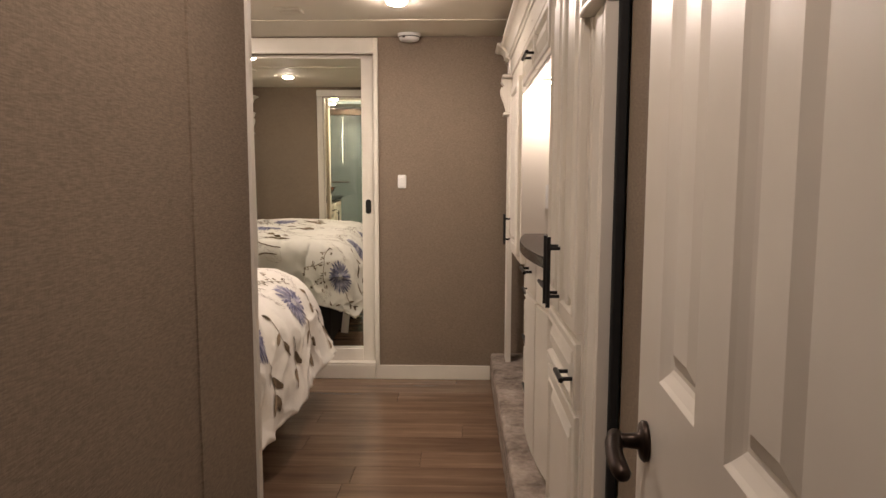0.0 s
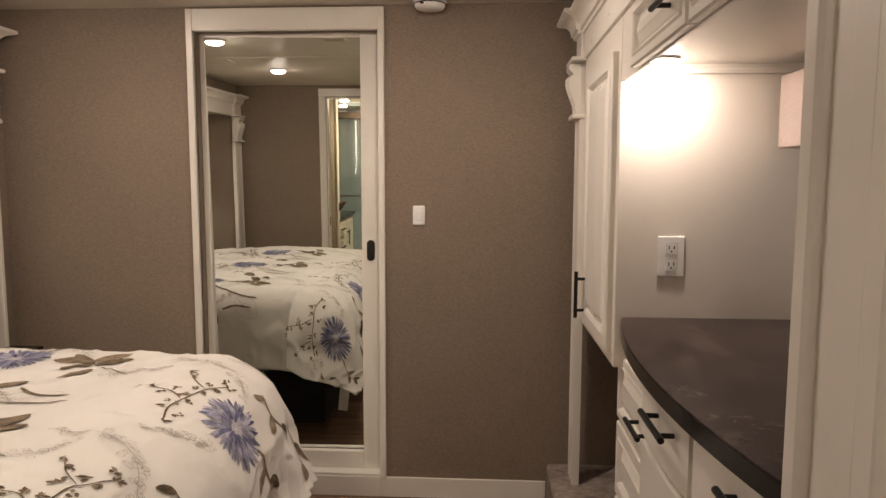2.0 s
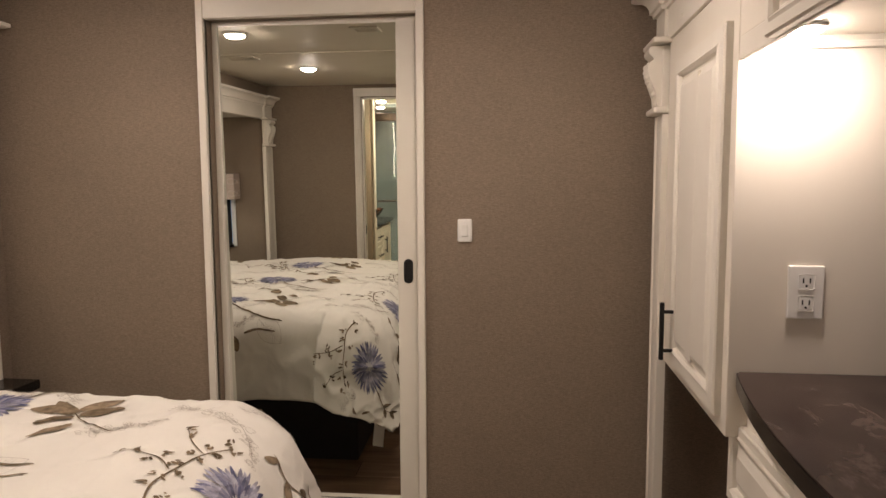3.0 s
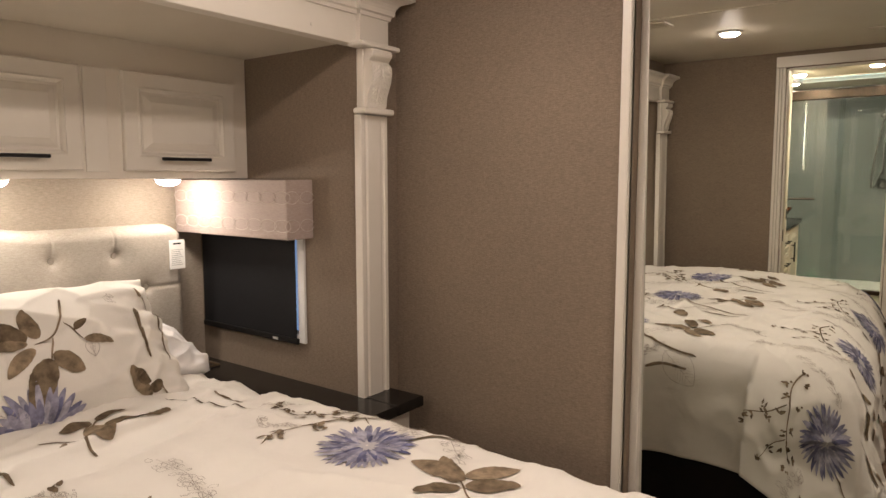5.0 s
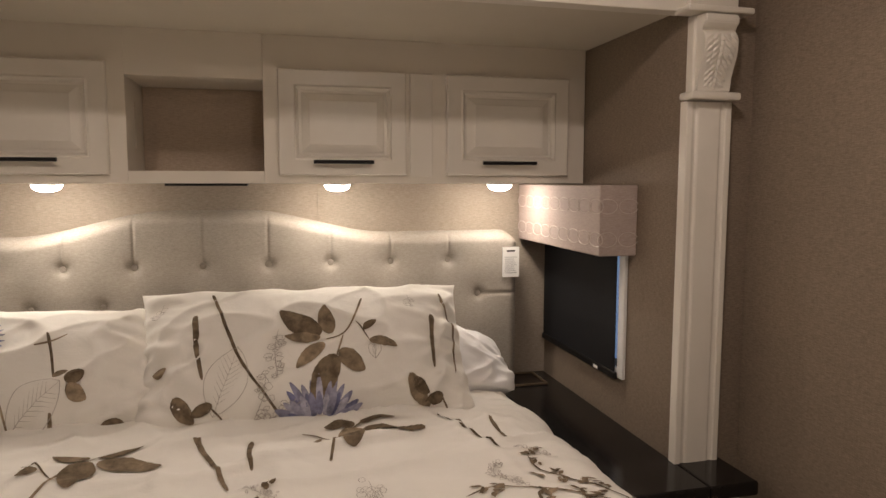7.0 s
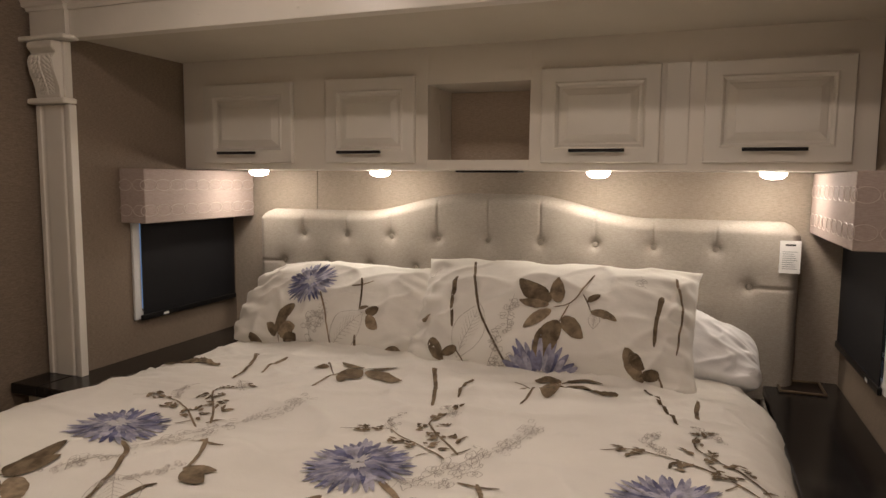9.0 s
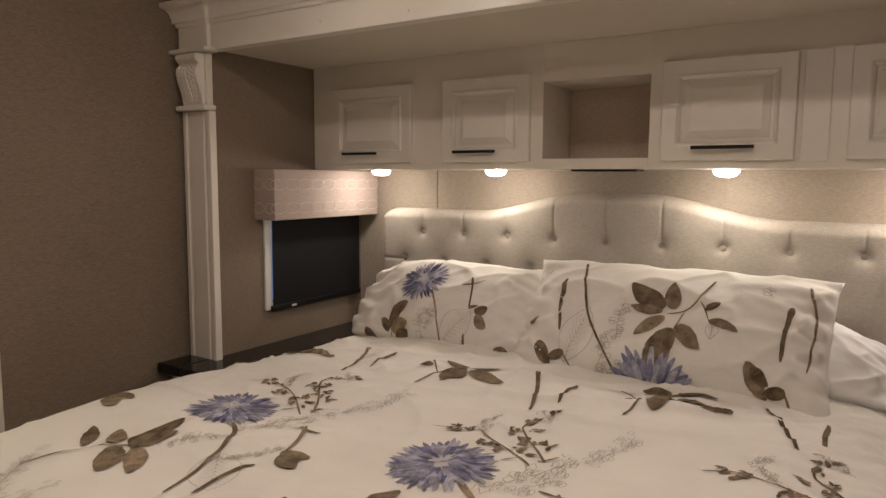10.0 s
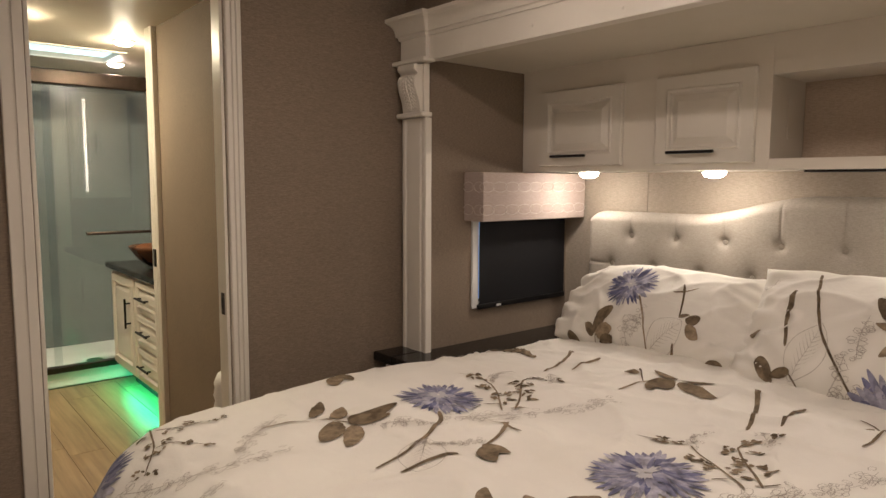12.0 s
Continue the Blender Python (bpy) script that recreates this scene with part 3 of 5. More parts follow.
hb = thing("headboard", (-3.1, 2.83, 0.5), "tufted light beige linen headboard with a camel-back top", "headboard")
BUT = [1.94 + 0.2175 * k for k in range(9)]
TUFTS = [(y, 1.157) for y in BUT] + [(1.836 + 0.2178 * k, 1.025) for k in range(10)] + [(y, 0.88) for y in BUT]
Y0, Y1 = 1.692, 3.962
bm = bmesh.new()
NY, NZ = 600, 100
grid = []
for i in range(NY + 1):
    y = Y0 + (Y1 - Y0) * i / NY
    top = hb_top(y)
    edge = min(y - Y0, Y1 - y)
    if edge < 0.07:
        top -= 0.07 - math.sqrt(max(0.07 ** 2 - (0.07 - edge) ** 2, 0))
    col = []
    for j in range(NZ + 1):
        z = 0.62 + (top - 0.62) * j / NZ
        d = 0.075
        e = min(edge, top - z)
        d *= math.sqrt(1 - max(0, 1 - max(e, 0) / 0.045) ** 2)
        for ty, tz in TUFTS:
            r2 = (y - ty) ** 2 + (z - tz) ** 2
            if r2 < 0.04:
                d -= 0.016 * math.exp(-r2 / 0.00035) + 0.008 * math.exp(-r2 / 0.003)
        # pleats from the top row up, and along the lower rows
        for ty in BUT:
            if z > 1.157:
                d -= 0.0045 * math.exp(-((y - ty) / 0.0045) ** 2) * min(1, (z - 1.157) / 0.03)
        if abs(z - 1.025) < 0.02 and (y < 1.836 or y > 3.796):
            d -= 0.007 * math.exp(-((z - 1.025) / 0.005) ** 2)
        col.append(bm.verts.new((-3.115 + max(d, 0.0), y, z)))
    grid.append(col)
for i in range(NY):
    for j in range(NZ):
        bm.faces.new((grid[i][j], grid[i + 1][j], grid[i + 1][j + 1], grid[i][j + 1]))
part("cushion", bm, FABRIC, hb, smooth=True)
bm = bmesh.new()
pts = [(Y0, 0.62)] + [(Y0 + (Y1 - Y0) * k / 40, hb_top(Y0 + (Y1 - Y0) * k / 40) - (0.05 if k in (0, 40) else 0.004)) for k in range(41)] + [(Y1, 0.62)]
part("back_board", prism(pts, -3.168, -3.112, "x"), FABRIC, hb)
for y, z in TUFTS:
    part("button", lathe([(0.0112, 0), (0.0112, 0.003), (0.0096, 0.0055), (0.007, 0.0048), (0.0035, 0.0062), (0, 0.0064)], (-3.0615, y, z), (1, 0, 0), sides=14), FABRIC, hb, smooth=True)

tag = thing("hang_tag", (-3.03, 3.92, 1.14), "white paper tag hanging on the headboard", "tag")
part("card", box((-3.036, 3.888, 1.085), (-3.0345, 3.955, 1.2), 0.0004), PLASTIC, tag)
bm = bmesh.new()
box((-3.0343, 3.905, 1.182), (-3.0338, 3.938, 1.188), 0, bm)
part("oval_mark", bm, BLACK, tag, "dark printed mark")
for k in range(9):
    part("print_line", box((-3.0343, 3.897, 1.160 - k * 0.0075), (-3.0338, 3.945 - (k * 7 % 4) * 0.004, 1.162 - k * 0.0075)), varied("grey_ink", (0.3, 0.3, 0.3), (0.35, 0.35, 0.35), 0.6) if k == 0 else bpy.data.materials["grey_ink"], tag)


# windows with valance, blind and frame
def bed_window(sgn, yw, label, gap):
    """sgn: the way the window faces along y. gap: metres by which the blind stands clear of the frame's near side."""
    w = tagged(new("window"), label, "window", kind="structure")
    w.location = (-2.82, yw, 0.82)
    bpy.context.view_layer.update()
    a, b = sorted((yw, yw + sgn * 0.012))
    fr = bmesh.new()
    for lo, hi in (((-3.145, a, 0.82), (-3.105, b, 1.42)), ((-2.545, a, 0.82), (-2.508, b, 1.42)), ((-3.105, a, 0.82), (-2.545, b, 0.852)), ((-3.105, a, 1.388), (-2.545, b, 1.42))):
        box(lo, hi, 0.003, fr)
    part("window_frame", fr, VINYL, w, "white vinyl window frame")
    g0, g1 = sorted((yw - sgn * 0.035, yw - sgn * 0.04))
    pane = part("pane", box((-3.12, g0, 0.845), (-2.53, g1, 1.40)), glass("window_glass", (0.95, 0.98, 1.0)), w)
    pane.visible_shadow = False
    bl = thing("roller_blind", (-2.82, yw, 1.4), "black roller blind drawn down over the window", "blind")
    o0, o1 = sorted((yw + sgn * 0.016, yw + sgn * 0.019))
    x1 = -2.555 - gap
    part("cloth", box((-3.135, o0, 0.835), (x1, o1, 1.42)), SHADE, bl)
    r0, r1 = sorted((yw + sgn * 0.012, yw + sgn * 0.024))
    part("bottom_bar", box((-3.14, r0, 0.815), (x1 + 0.012, r1, 0.838), 0.004), BLACK, bl)
    part("bar_tag", box((-2.68, min(r1, r0) - (0.001 if sgn < 0 else -0.0125), 0.82), (-2.65, max(r0, r1) + (0.001 if sgn > 0 else -0.0125), 0.83)), PLASTIC, bl, "small white tag")
    va = thing("valance", (-2.8, yw + sgn * 0.06, 1.33), "box valance in beige fabric with a chain-link pattern", "valance")
    v0, v1 = sorted((yw + sgn * 0.001, yw + sgn * 0.125))
    bm = box((-3.155, v0, 1.222), (-2.462, v1, 1.436), 0.004)
    part("box", bm, VALANCE, va)
    ch = bmesh.new()
    yf = yw + sgn * 0.1255
    for z, rz in ((1.372, 0.022), (1.272, 0.022)):
        for k in range(9):
            cx = -3.11 + k * 0.078
            pts = [(cx + 0.045 * math.cos(t * math.tau / 24), yf, z + rz * math.sin(t * math.tau / 24)) for t in range(25)]
            tube(pts, 0.0012, ch, 5, False)
    for z in (1.372, 1.272):
        for k in range(2):
            cy = yw + sgn * (0.03 + 0.07 * k)
            pts = [(-2.4615, cy + 0.032 * math.cos(t * math.tau / 24), z + 0.022 * math.sin(t * math.tau / 24)) for t in range(25)]
            tube(pts, 0.0012, ch, 5, False)
    tagged(part("chain_pattern", ch, EMBROID, va, "shiny woven chain-link print"), kind="stuff")


VALANCE = linen("beige_valance_cloth", (0.37, 0.30, 0.265), (0.48, 0.40, 0.36), 0.7, 1.0, 300.0)
EMBROID = varied("pale_satin_thread", (0.52, 0.44, 0.395), (0.60, 0.52, 0.465), 0.3, 30.0)
bed_window(-1, 4.12, "white framed window with a drawn black blind", -0.006)
bed_window(1, 1.47, "white framed window with a drawn black blind", -0.010)

# bed base and mattress
BED_Y0, BED_Y1, BED_X1 = 1.90, 3.80, -0.80
bb = thing("bed_base", (-1.9, 2.85, 0), "dark platform bed base under the duvet", "bed base")
part("platform", box((-3.10, 2.0, FZ), (-0.98, 3.70, 0.30), 0.01), DULLBLACK, bb)
mt = thing("mattress", (-1.9, 2.85, 0.30), "thick mattress mostly hidden under the duvet", "mattress")
SHEET = varied("white_sheet_cotton", (0.72, 0.70, 0.66), (0.8, 0.78, 0.74), 0.85, 5.0, 200.0, 0.2)
bm = box((-3.08, 1.95, 0.30), (-0.93, 3.74, 0.70), 0.06, segments=4)
part("body", bm, SHEET, mt, smooth=True)

# ---- duvet ----
def creased(m):
    """Soft creases of washed cotton over the fine weave."""
    n = nd(m, "ShaderNodeTexNoise", Scale=5.0, Detail=2.5, Roughness=0.5, Distortion=0.5)
    ln(m, coords(m, (1, 1, 1)), n.inputs["Vector"])
    w = nd(m, "ShaderNodeTexNoise", Scale=17.0, Detail=3.0, Roughness=0.55, Distortion=1.2)
    ln(m, coords(m, (1, 0.6, 1)), w.inputs["Vector"])
    fine = noisy(m, 300.0, 2.0)
    both = maths(m, "ADD", n.outputs["Fac"], maths(m, "MULTIPLY", w.outputs["Fac"], 0.16))
    bump(m, maths(m, "ADD", both, maths(m, "MULTIPLY", fine, 0.04)), 0.6, 0.022)
    return m


DUVET = varied("white_duvet_cotton", (0.75, 0.72, 0.66), (0.81, 0.785, 0.725), 0.9, 3.0, 38.0, 0.55, 0, 0.2)
creased(DUVET)
BLUE = material("blue_violet_print", (0.25, 0.27, 0.42), 0.9, 0, 0.1)
TAUPE = material("brown_leaf_print", (0.17, 0.125, 0.08), 0.9, 0, 0.1)
LINE = material("grey_line_print", (0.40, 0.36, 0.32), 0.9, 0, 0.1)
PALEBLUE = material("lilac_flower_heart", (0.50, 0.49, 0.51), 0.9, 0, 0.1)
for m, a, b in ((BLUE, (0.10, 0.105, 0.195), (0.40, 0.39, 0.455)), (TAUPE, (0.12, 0.091, 0.059), (0.262, 0.203, 0.139))):
    geo = nd(m, "ShaderNodeNewGeometry")
    col = ramp(m, geo.outputs["Random Per Island"], [(0.0, a), (1.0, b)])
    soft = ramp(m, noisy(m, 30.0, 4.0), [(0.35, (0.62, 0.62, 0.62)), (0.65, (1.45, 1.45, 1.45))])
    ln(m, mix(m, col, soft, 1.0, "MULTIPLY"), bsdf(m).inputs["Base Color"])

FX, FY0, FY1, RF = -1.04, 1.965, 3.70, 0.27     # where the flat top ends


def over(s, r, flare):
    """Going over an edge by arc s: (out, drop)."""
    if s <= 0:
        return s, 0.0
    q = r * math.pi / 2
    if s < q:
        return r * math.sin(s / r), r * (1 - math.cos(s / r))
    return r + flare * (s - q), r + (s - q)


def fold(a, b, seed):
    """Soft creases: ridged noise."""
    return 1 - abs(noise.noise((a, b, seed))) * 2


def duvet_at(u, v):
    far = v > 2.85
    R = 0.08 if far else 0.13                    # rounding of the foot corners, seen from above
    ky = (v - FY1) if far else (FY0 - v)         # past the side edge
    kx = u - FX                                  # past the foot edge
    if kx > -R and ky > -R:
        q = math.hypot(kx + R, ky + R)
        s = q - R
        full = RF * math.pi / 2 + 0.16
        s = s if s < full else full + 0.35 * (s - full)
        o, drop = over(s, RF, 0.38 if far else 0.22)
        cx, cy = (kx + R) / max(q, 1e-6), (ky + R) / max(q, 1e-6)
        gx, gy = -R + (R + o) * cx, -R + (R + o) * cy
        if q < R:
            gx, gy, drop = kx, ky, 0.0
            cx = cy = 0.0
    elif kx > ky:
        gx, drop = over(kx, RF, 0.07)
        gy, cx, cy = ky, 1.0, 0.0
    else:
        gy, drop = over(ky, 0.15, 0.04)
        gx, cx, cy = kx, 0.0, 1.0
    x = FX + gx
    y = FY1 + gy if far else FY0 - gy
    z = 0.772 + 0.012 * max(v - 2.6, 0) + 0.012 * min(max((2.2 - v) / 0.3, 0), 1) - drop
    hang = min(1.0, drop / 0.25)
    flat = 1 - hang
    z += flat * (0.016 * noise.noise((u * 1.7, v * 1.7, 3.0)) + 0.006 * noise.noise((u * 5.0, v * 5.0, 8.0)) + 0.012 * math.cos((v - 2.85) * 1.4))
    z += flat * ((0.013 - 0.008 * min(max((abs(v - 2.85) - 0.55) / 0.35, 0), 1)) * fold(u * 2.6 + v * 1.2, v * 4.2 - u * 1.0, 4.0) ** 3 + 0.006 * fold(u * 6.0 + v * 0.8, v * 1.3, 31.0) ** 5)
    # creases gathered towards the pillows and the sides
    g = min(max((-1.85 - u) / 0.5, 0), 1)
    e = min(max((abs(v - 2.85) - 0.55) / 0.35, 0), 1)
    sink = g * e * (0.04 if far else 0.055) - 0.010 * e * min(max((u + 1.75) / 0.3, 0), 1) * flat * (1 if far else 0) + 0.018 * flat * min(max((u + 1.5) / 0.4, 0), 1)
    z += g * (0.019 * fold(u * 7.0 + 1.5 * v, v * 2.0, 1.0) ** 3 - 0.002) - sink + e * flat ** 2 * (0.002 * fold(u * 5.0, v * 2.0 + u, 9.0) ** 2 + (0.001 + 0.012 * g) * fold(u * 8.0 + 2.0 * v, v * 1.5, 14.0) ** 2)
    z += g * (0.25 + 0.75 * e) * flat * (0.010 * fold(u * 15.0 + v * 5.0, v * 3.0 - u, 22.0) ** 4 + 0.006 * fold(u * 26.0 - v * 9.0, v * 5.0, 27.0) ** 4)
    if far:
        y += 0.02 * g * min(max((v - 3.3) / 0.4, 0), 1)
    # the hem swings in and out
    wave = hang * (0.032 * noise.noise((u * 4.5, v * 4.5, 20.0)) + 0.014 * fold(u * 6, v * 6, 5.0) ** 2)
    if drop > 0.05:
        x += wave * cx
        y += (wave if far else -wave) * cy
    return Vector((x, y, z))


def hem_u(v):
    return FX + RF * math.pi / 2 + 0.25 + 0.03 * math.sin(v * 5) + 0.05 * (v - 2.8)


def hem_v(u, far):
    return 0.15 * math.pi / 2 + (0.30 + 0.06 * max(0, u + 1.2) + 0.02 * math.sin(u * 6)) * (1 if far else 0.9)


U0 = -2.64
NU, NV = 210, 230
dv = thing("duvet", (-1.7, 2.85, 0.5), "white cotton duvet with blue flowers and brown leaves, spread out", "duvet")
bm = bmesh.new()
rows = []
for i in range(NU + 1):
    f = i / NU
    col = []
    for j in range(NV + 1):
        g = j / NV
        v_mid = FY0 + (FY1 - FY0) * g
        u = U0 + (hem_u(v_mid) - U0) * f
        a, b = FY0 - hem_v(u, False), FY1 + hem_v(u, True)
        col.append((u, a + (b - a) * g))
    rows.append(col)
vs = [[bm.verts.new(duvet_at(u, v)) for u, v in col] for col in rows]
for i in range(NU):
    for j in range(NV):
        bm.faces.new((vs[i][j], vs[i + 1][j], vs[i + 1][j + 1], vs[i][j + 1]))
cover = part("cover", bm, DUVET, dv, smooth=True)
so = cover.modifiers.new("thickness", "SOLIDIFY")
so.thickness, so.offset = 0.02, -1


class Print:
    """Printed motifs laid on a surface given as a function of two lengths."""
    def __init__(self, surface, inside):
        self.surface, self.inside = surface, inside
        self.bms = {}
        self.lifts = 0

    def lay(self, a, b, lift):
        e = 0.004
        p = self.surface(a, b)
        n = (self.surface(a + e, b) - self.surface(a - e, b)).cross(self.surface(a, b + e) - self.surface(a, b - e))
        n.normalize()
        return p + n * lift

    def strip(self, key, pts, widths, lift=0.0034):
        if not all(self.inside(*p) for p in pts):
            return
        bm = self.bms.setdefault(key, bmesh.new())
        m = max(2, 2 * math.ceil(max(widths) / 0.022))
        rows = []
        for i, (a, b) in enumerate(pts):
            c, d = pts[max(i - 1, 0)], pts[min(i + 1, len(pts) - 1)]
            t = Vector((d[0] - c[0], d[1] - c[1]))
            t = t.normalized() if t.length else Vector((1, 0))
            w = widths[i]
            rows.append([bm.verts.new(self.lay(a - t.y * w * (0.5 - k / m), b + t.x * w * (0.5 - k / m), lift)) for k in range(m + 1)])
        for p, q in zip(rows, rows[1:]):
            for k in range(m):
                bm.faces.new((p[k], q[k], q[k + 1], p[k + 1]))

    def twig(self, key, knots, width, taper=0.6):
        """A twig drawn smoothly through a few knots, knobbly along its length."""
        ks = [knots[0]] + list(knots) + [knots[-1]]
        pts = []
        for i in range(1, len(ks) - 2):
            p = [Vector(k) for k in ks[i - 1:i + 3]]
            n = max(3, int((p[2] - p[1]).length / 0.012))
            for j in range(n):
                t = j / n
                q = 0.5 * (2 * p[1] + (p[2] - p[0]) * t + (2 * p[0] - 5 * p[1] + 4 * p[2] - p[3]) * t * t + (3 * p[1] - p[0] - 3 * p[2] + p[3]) * t ** 3)
                pts.append((q.x, q.y))
        pts.append(tuple(knots[-1]))
        n = len(pts) - 1
        self.strip(key, pts, [width * (1 - (1 - taper) * i / n) * (1 + 0.28 * noise.noise((pts[i][0] * 60, pts[i][1] * 60, 1.0))) * min(1, 0.45 + 0.35 * min(i, n - i)) for i in range(n + 1)], 0.0030)

    def blade(self, key, p, q, width, bend=0.5):
        """A leaf from its stalk p to its tip q."""
        d = math.hypot(q[0] - p[0], q[1] - p[1])
        an = math.atan2(q[1] - p[1], q[0] - p[0])
        bend = bend if (p[0] * 977 + p[1] * 613) % 0.02 > 0.01 else -bend
        self.lifts = (self.lifts + 1) % 6
        self.leaf(key, *p, an - bend / 2, d * 1.02, width * 0.86, 0.0030 + 0.0003 * self.lifts, bend, 0.7, max(8, int(d / 0.008)), 0.13)

    def bits(self, knots, rnd, size=0.026):
        """Small toothed leaves, two or three together."""
        for a, b in knots:
            an = rnd.uniform(0, math.tau)
            for k in range(5):
                self.leaf("taupe", a + rnd.uniform(-0.5, 0.5) * size, b + rnd.uniform(-0.5, 0.5) * size, an + rnd.uniform(-1.3, 1.3), size * rnd.uniform(0.45, 1.1), size * rnd.uniform(0.3, 0.5), 0.0031 + 0.0004 * k, rnd.uniform(-0.5, 0.5), 0.8, 6, 0.2)

    def sprays(self, knots, rnd, size=0.020):
        """Fine outlined blossoms along a faint twig through some knots."""
        self.twig("line", knots, 0.0018)
        for p, q in zip(knots, knots[1:]):
            n = max(2, int(math.hypot(q[0] - p[0], q[1] - p[1]) / (size * 0.55)))
            for j in range(n):
                f = j / n
                for k in range(2):
                    c = (p[0] + (q[0] - p[0]) * f + rnd.uniform(-1, 1) * size, p[1] + (q[1] - p[1]) * f + rnd.uniform(-1, 1) * size)
                    r = size * rnd.uniform(0.25, 0.62)
                    an, fl = rnd.uniform(0, 6), rnd.uniform(0.45, 1.0)
                    loop = [(c[0] + r * math.cos(t / 11 * math.tau + an) * (1 + 0.3 * math.sin(4 * t)), c[1] + fl * r * math.sin(t / 11 * math.tau + an)) for t in range(12)]
                    self.strip("line", loop, [0.0013] * 12)

    def leaf(self, key, a, b, ang, length, width, lift=0.0034, bend=0.0, sharp=0.9, n=10, teeth=0.0):
        pts, ws = [], []
        x, y, h = a, b, ang
        for i in range(n + 1):
            f = i / n
            pts.append((x, y))
            ws.append(max(0.0012, width * math.sin(math.pi * min(0.985, 0.04 + f ** 0.85 * 0.945)) ** sharp * (1 + teeth * noise.noise((x * 90, y * 90, 6.0)))))
            x, y = x + math.cos(h) * length / n, y + math.sin(h) * length / n
            h += bend / n
        self.strip(key, pts, ws, lift)
        return x, y

    def stem(self, key, a, b, ang, length, width, bend=0.0, n=10, lift=0.0030, taper=0.35):
        pts = [(a, b)]
        h = ang
        for i in range(n):
            a, b = a + math.cos(h) * length / n, b + math.sin(h) * length / n
            h += bend / n
            pts.append((a, b))
        self.strip(key, pts, [width * (1 - (1 - taper) * i / n) for i in range(n + 1)], lift)
        return pts, h

    def flower(self, a, b, r, rnd, squash=1.0, turn=0.0):
        for ring, (n, r0, r1, w) in enumerate(((40, 0.45, 1.0, 0.115), (34, 0.25, 0.80, 0.105), (22, 0.12, 0.52, 0.09))):
            for k in range(n):
                an = turn + (k + 0.5 * ring) / n * math.tau + rnd.uniform(-0.06, 0.06)
                q = r * rnd.uniform(0.88, 1.08)
                sx = a + math.cos(an) * r * r0 * squash
                sy = b + math.sin(an) * r * r0
                self.leaf("blue", sx, sy, an, (r1 - r0) * q, w * r, 0.0032 + ring * 0.0010, rnd.uniform(-0.25, 0.25), 0.55, 5)
        for k in range(30):
            an = rnd.uniform(0, math.tau)
            self.leaf("pale", a + math.cos(an) * r * 0.03, b + math.sin(an) * r * 0.03, an, r * rnd.uniform(0.10, 0.26), r * 0.075, 0.0068, 0, 0.6, 3)

    def fern(self, a, b, ang, length, rnd):
        """A large leaf in outline with veins."""
        for s in (-1, 1):
            pts = []
            for i in range(13):
                f = i / 12
                w = 0.32 * length * math.sin(math.pi * f) ** 0.8 * s
                pts.append((a + math.cos(ang) * length * f - math.sin(ang) * w, b + math.sin(ang) * length * f + math.cos(ang) * w))
            self.strip("line", pts, [0.0014] * 13)
        self.stem("line", a, b, ang, length, 0.0016, 0, 8)
        for i in range(2, 10):
            f = i / 12
            for s in (-1, 1):
                self.stem("line", a + math.cos(ang) * length * f, b + math.sin(ang) * length * f, ang + s * 0.8, 0.26 * length * math.sin(math.pi * f), 0.0011, 0, 3)

    def put(self, parent):
        for key, name, mat, label in (("blue", "flower_print", BLUE, "blue violet printed flowers"), ("pale", "flower_heart", PALEBLUE, "pale lilac flower hearts"), ("taupe", "leaf_print", TAUPE, "brown printed leaves and twigs"), ("line", "line_print", LINE, "fine grey line drawing")):
            if key in self.bms:
                tagged(part(name, self.bms[key], mat, parent, label), kind="stuff")


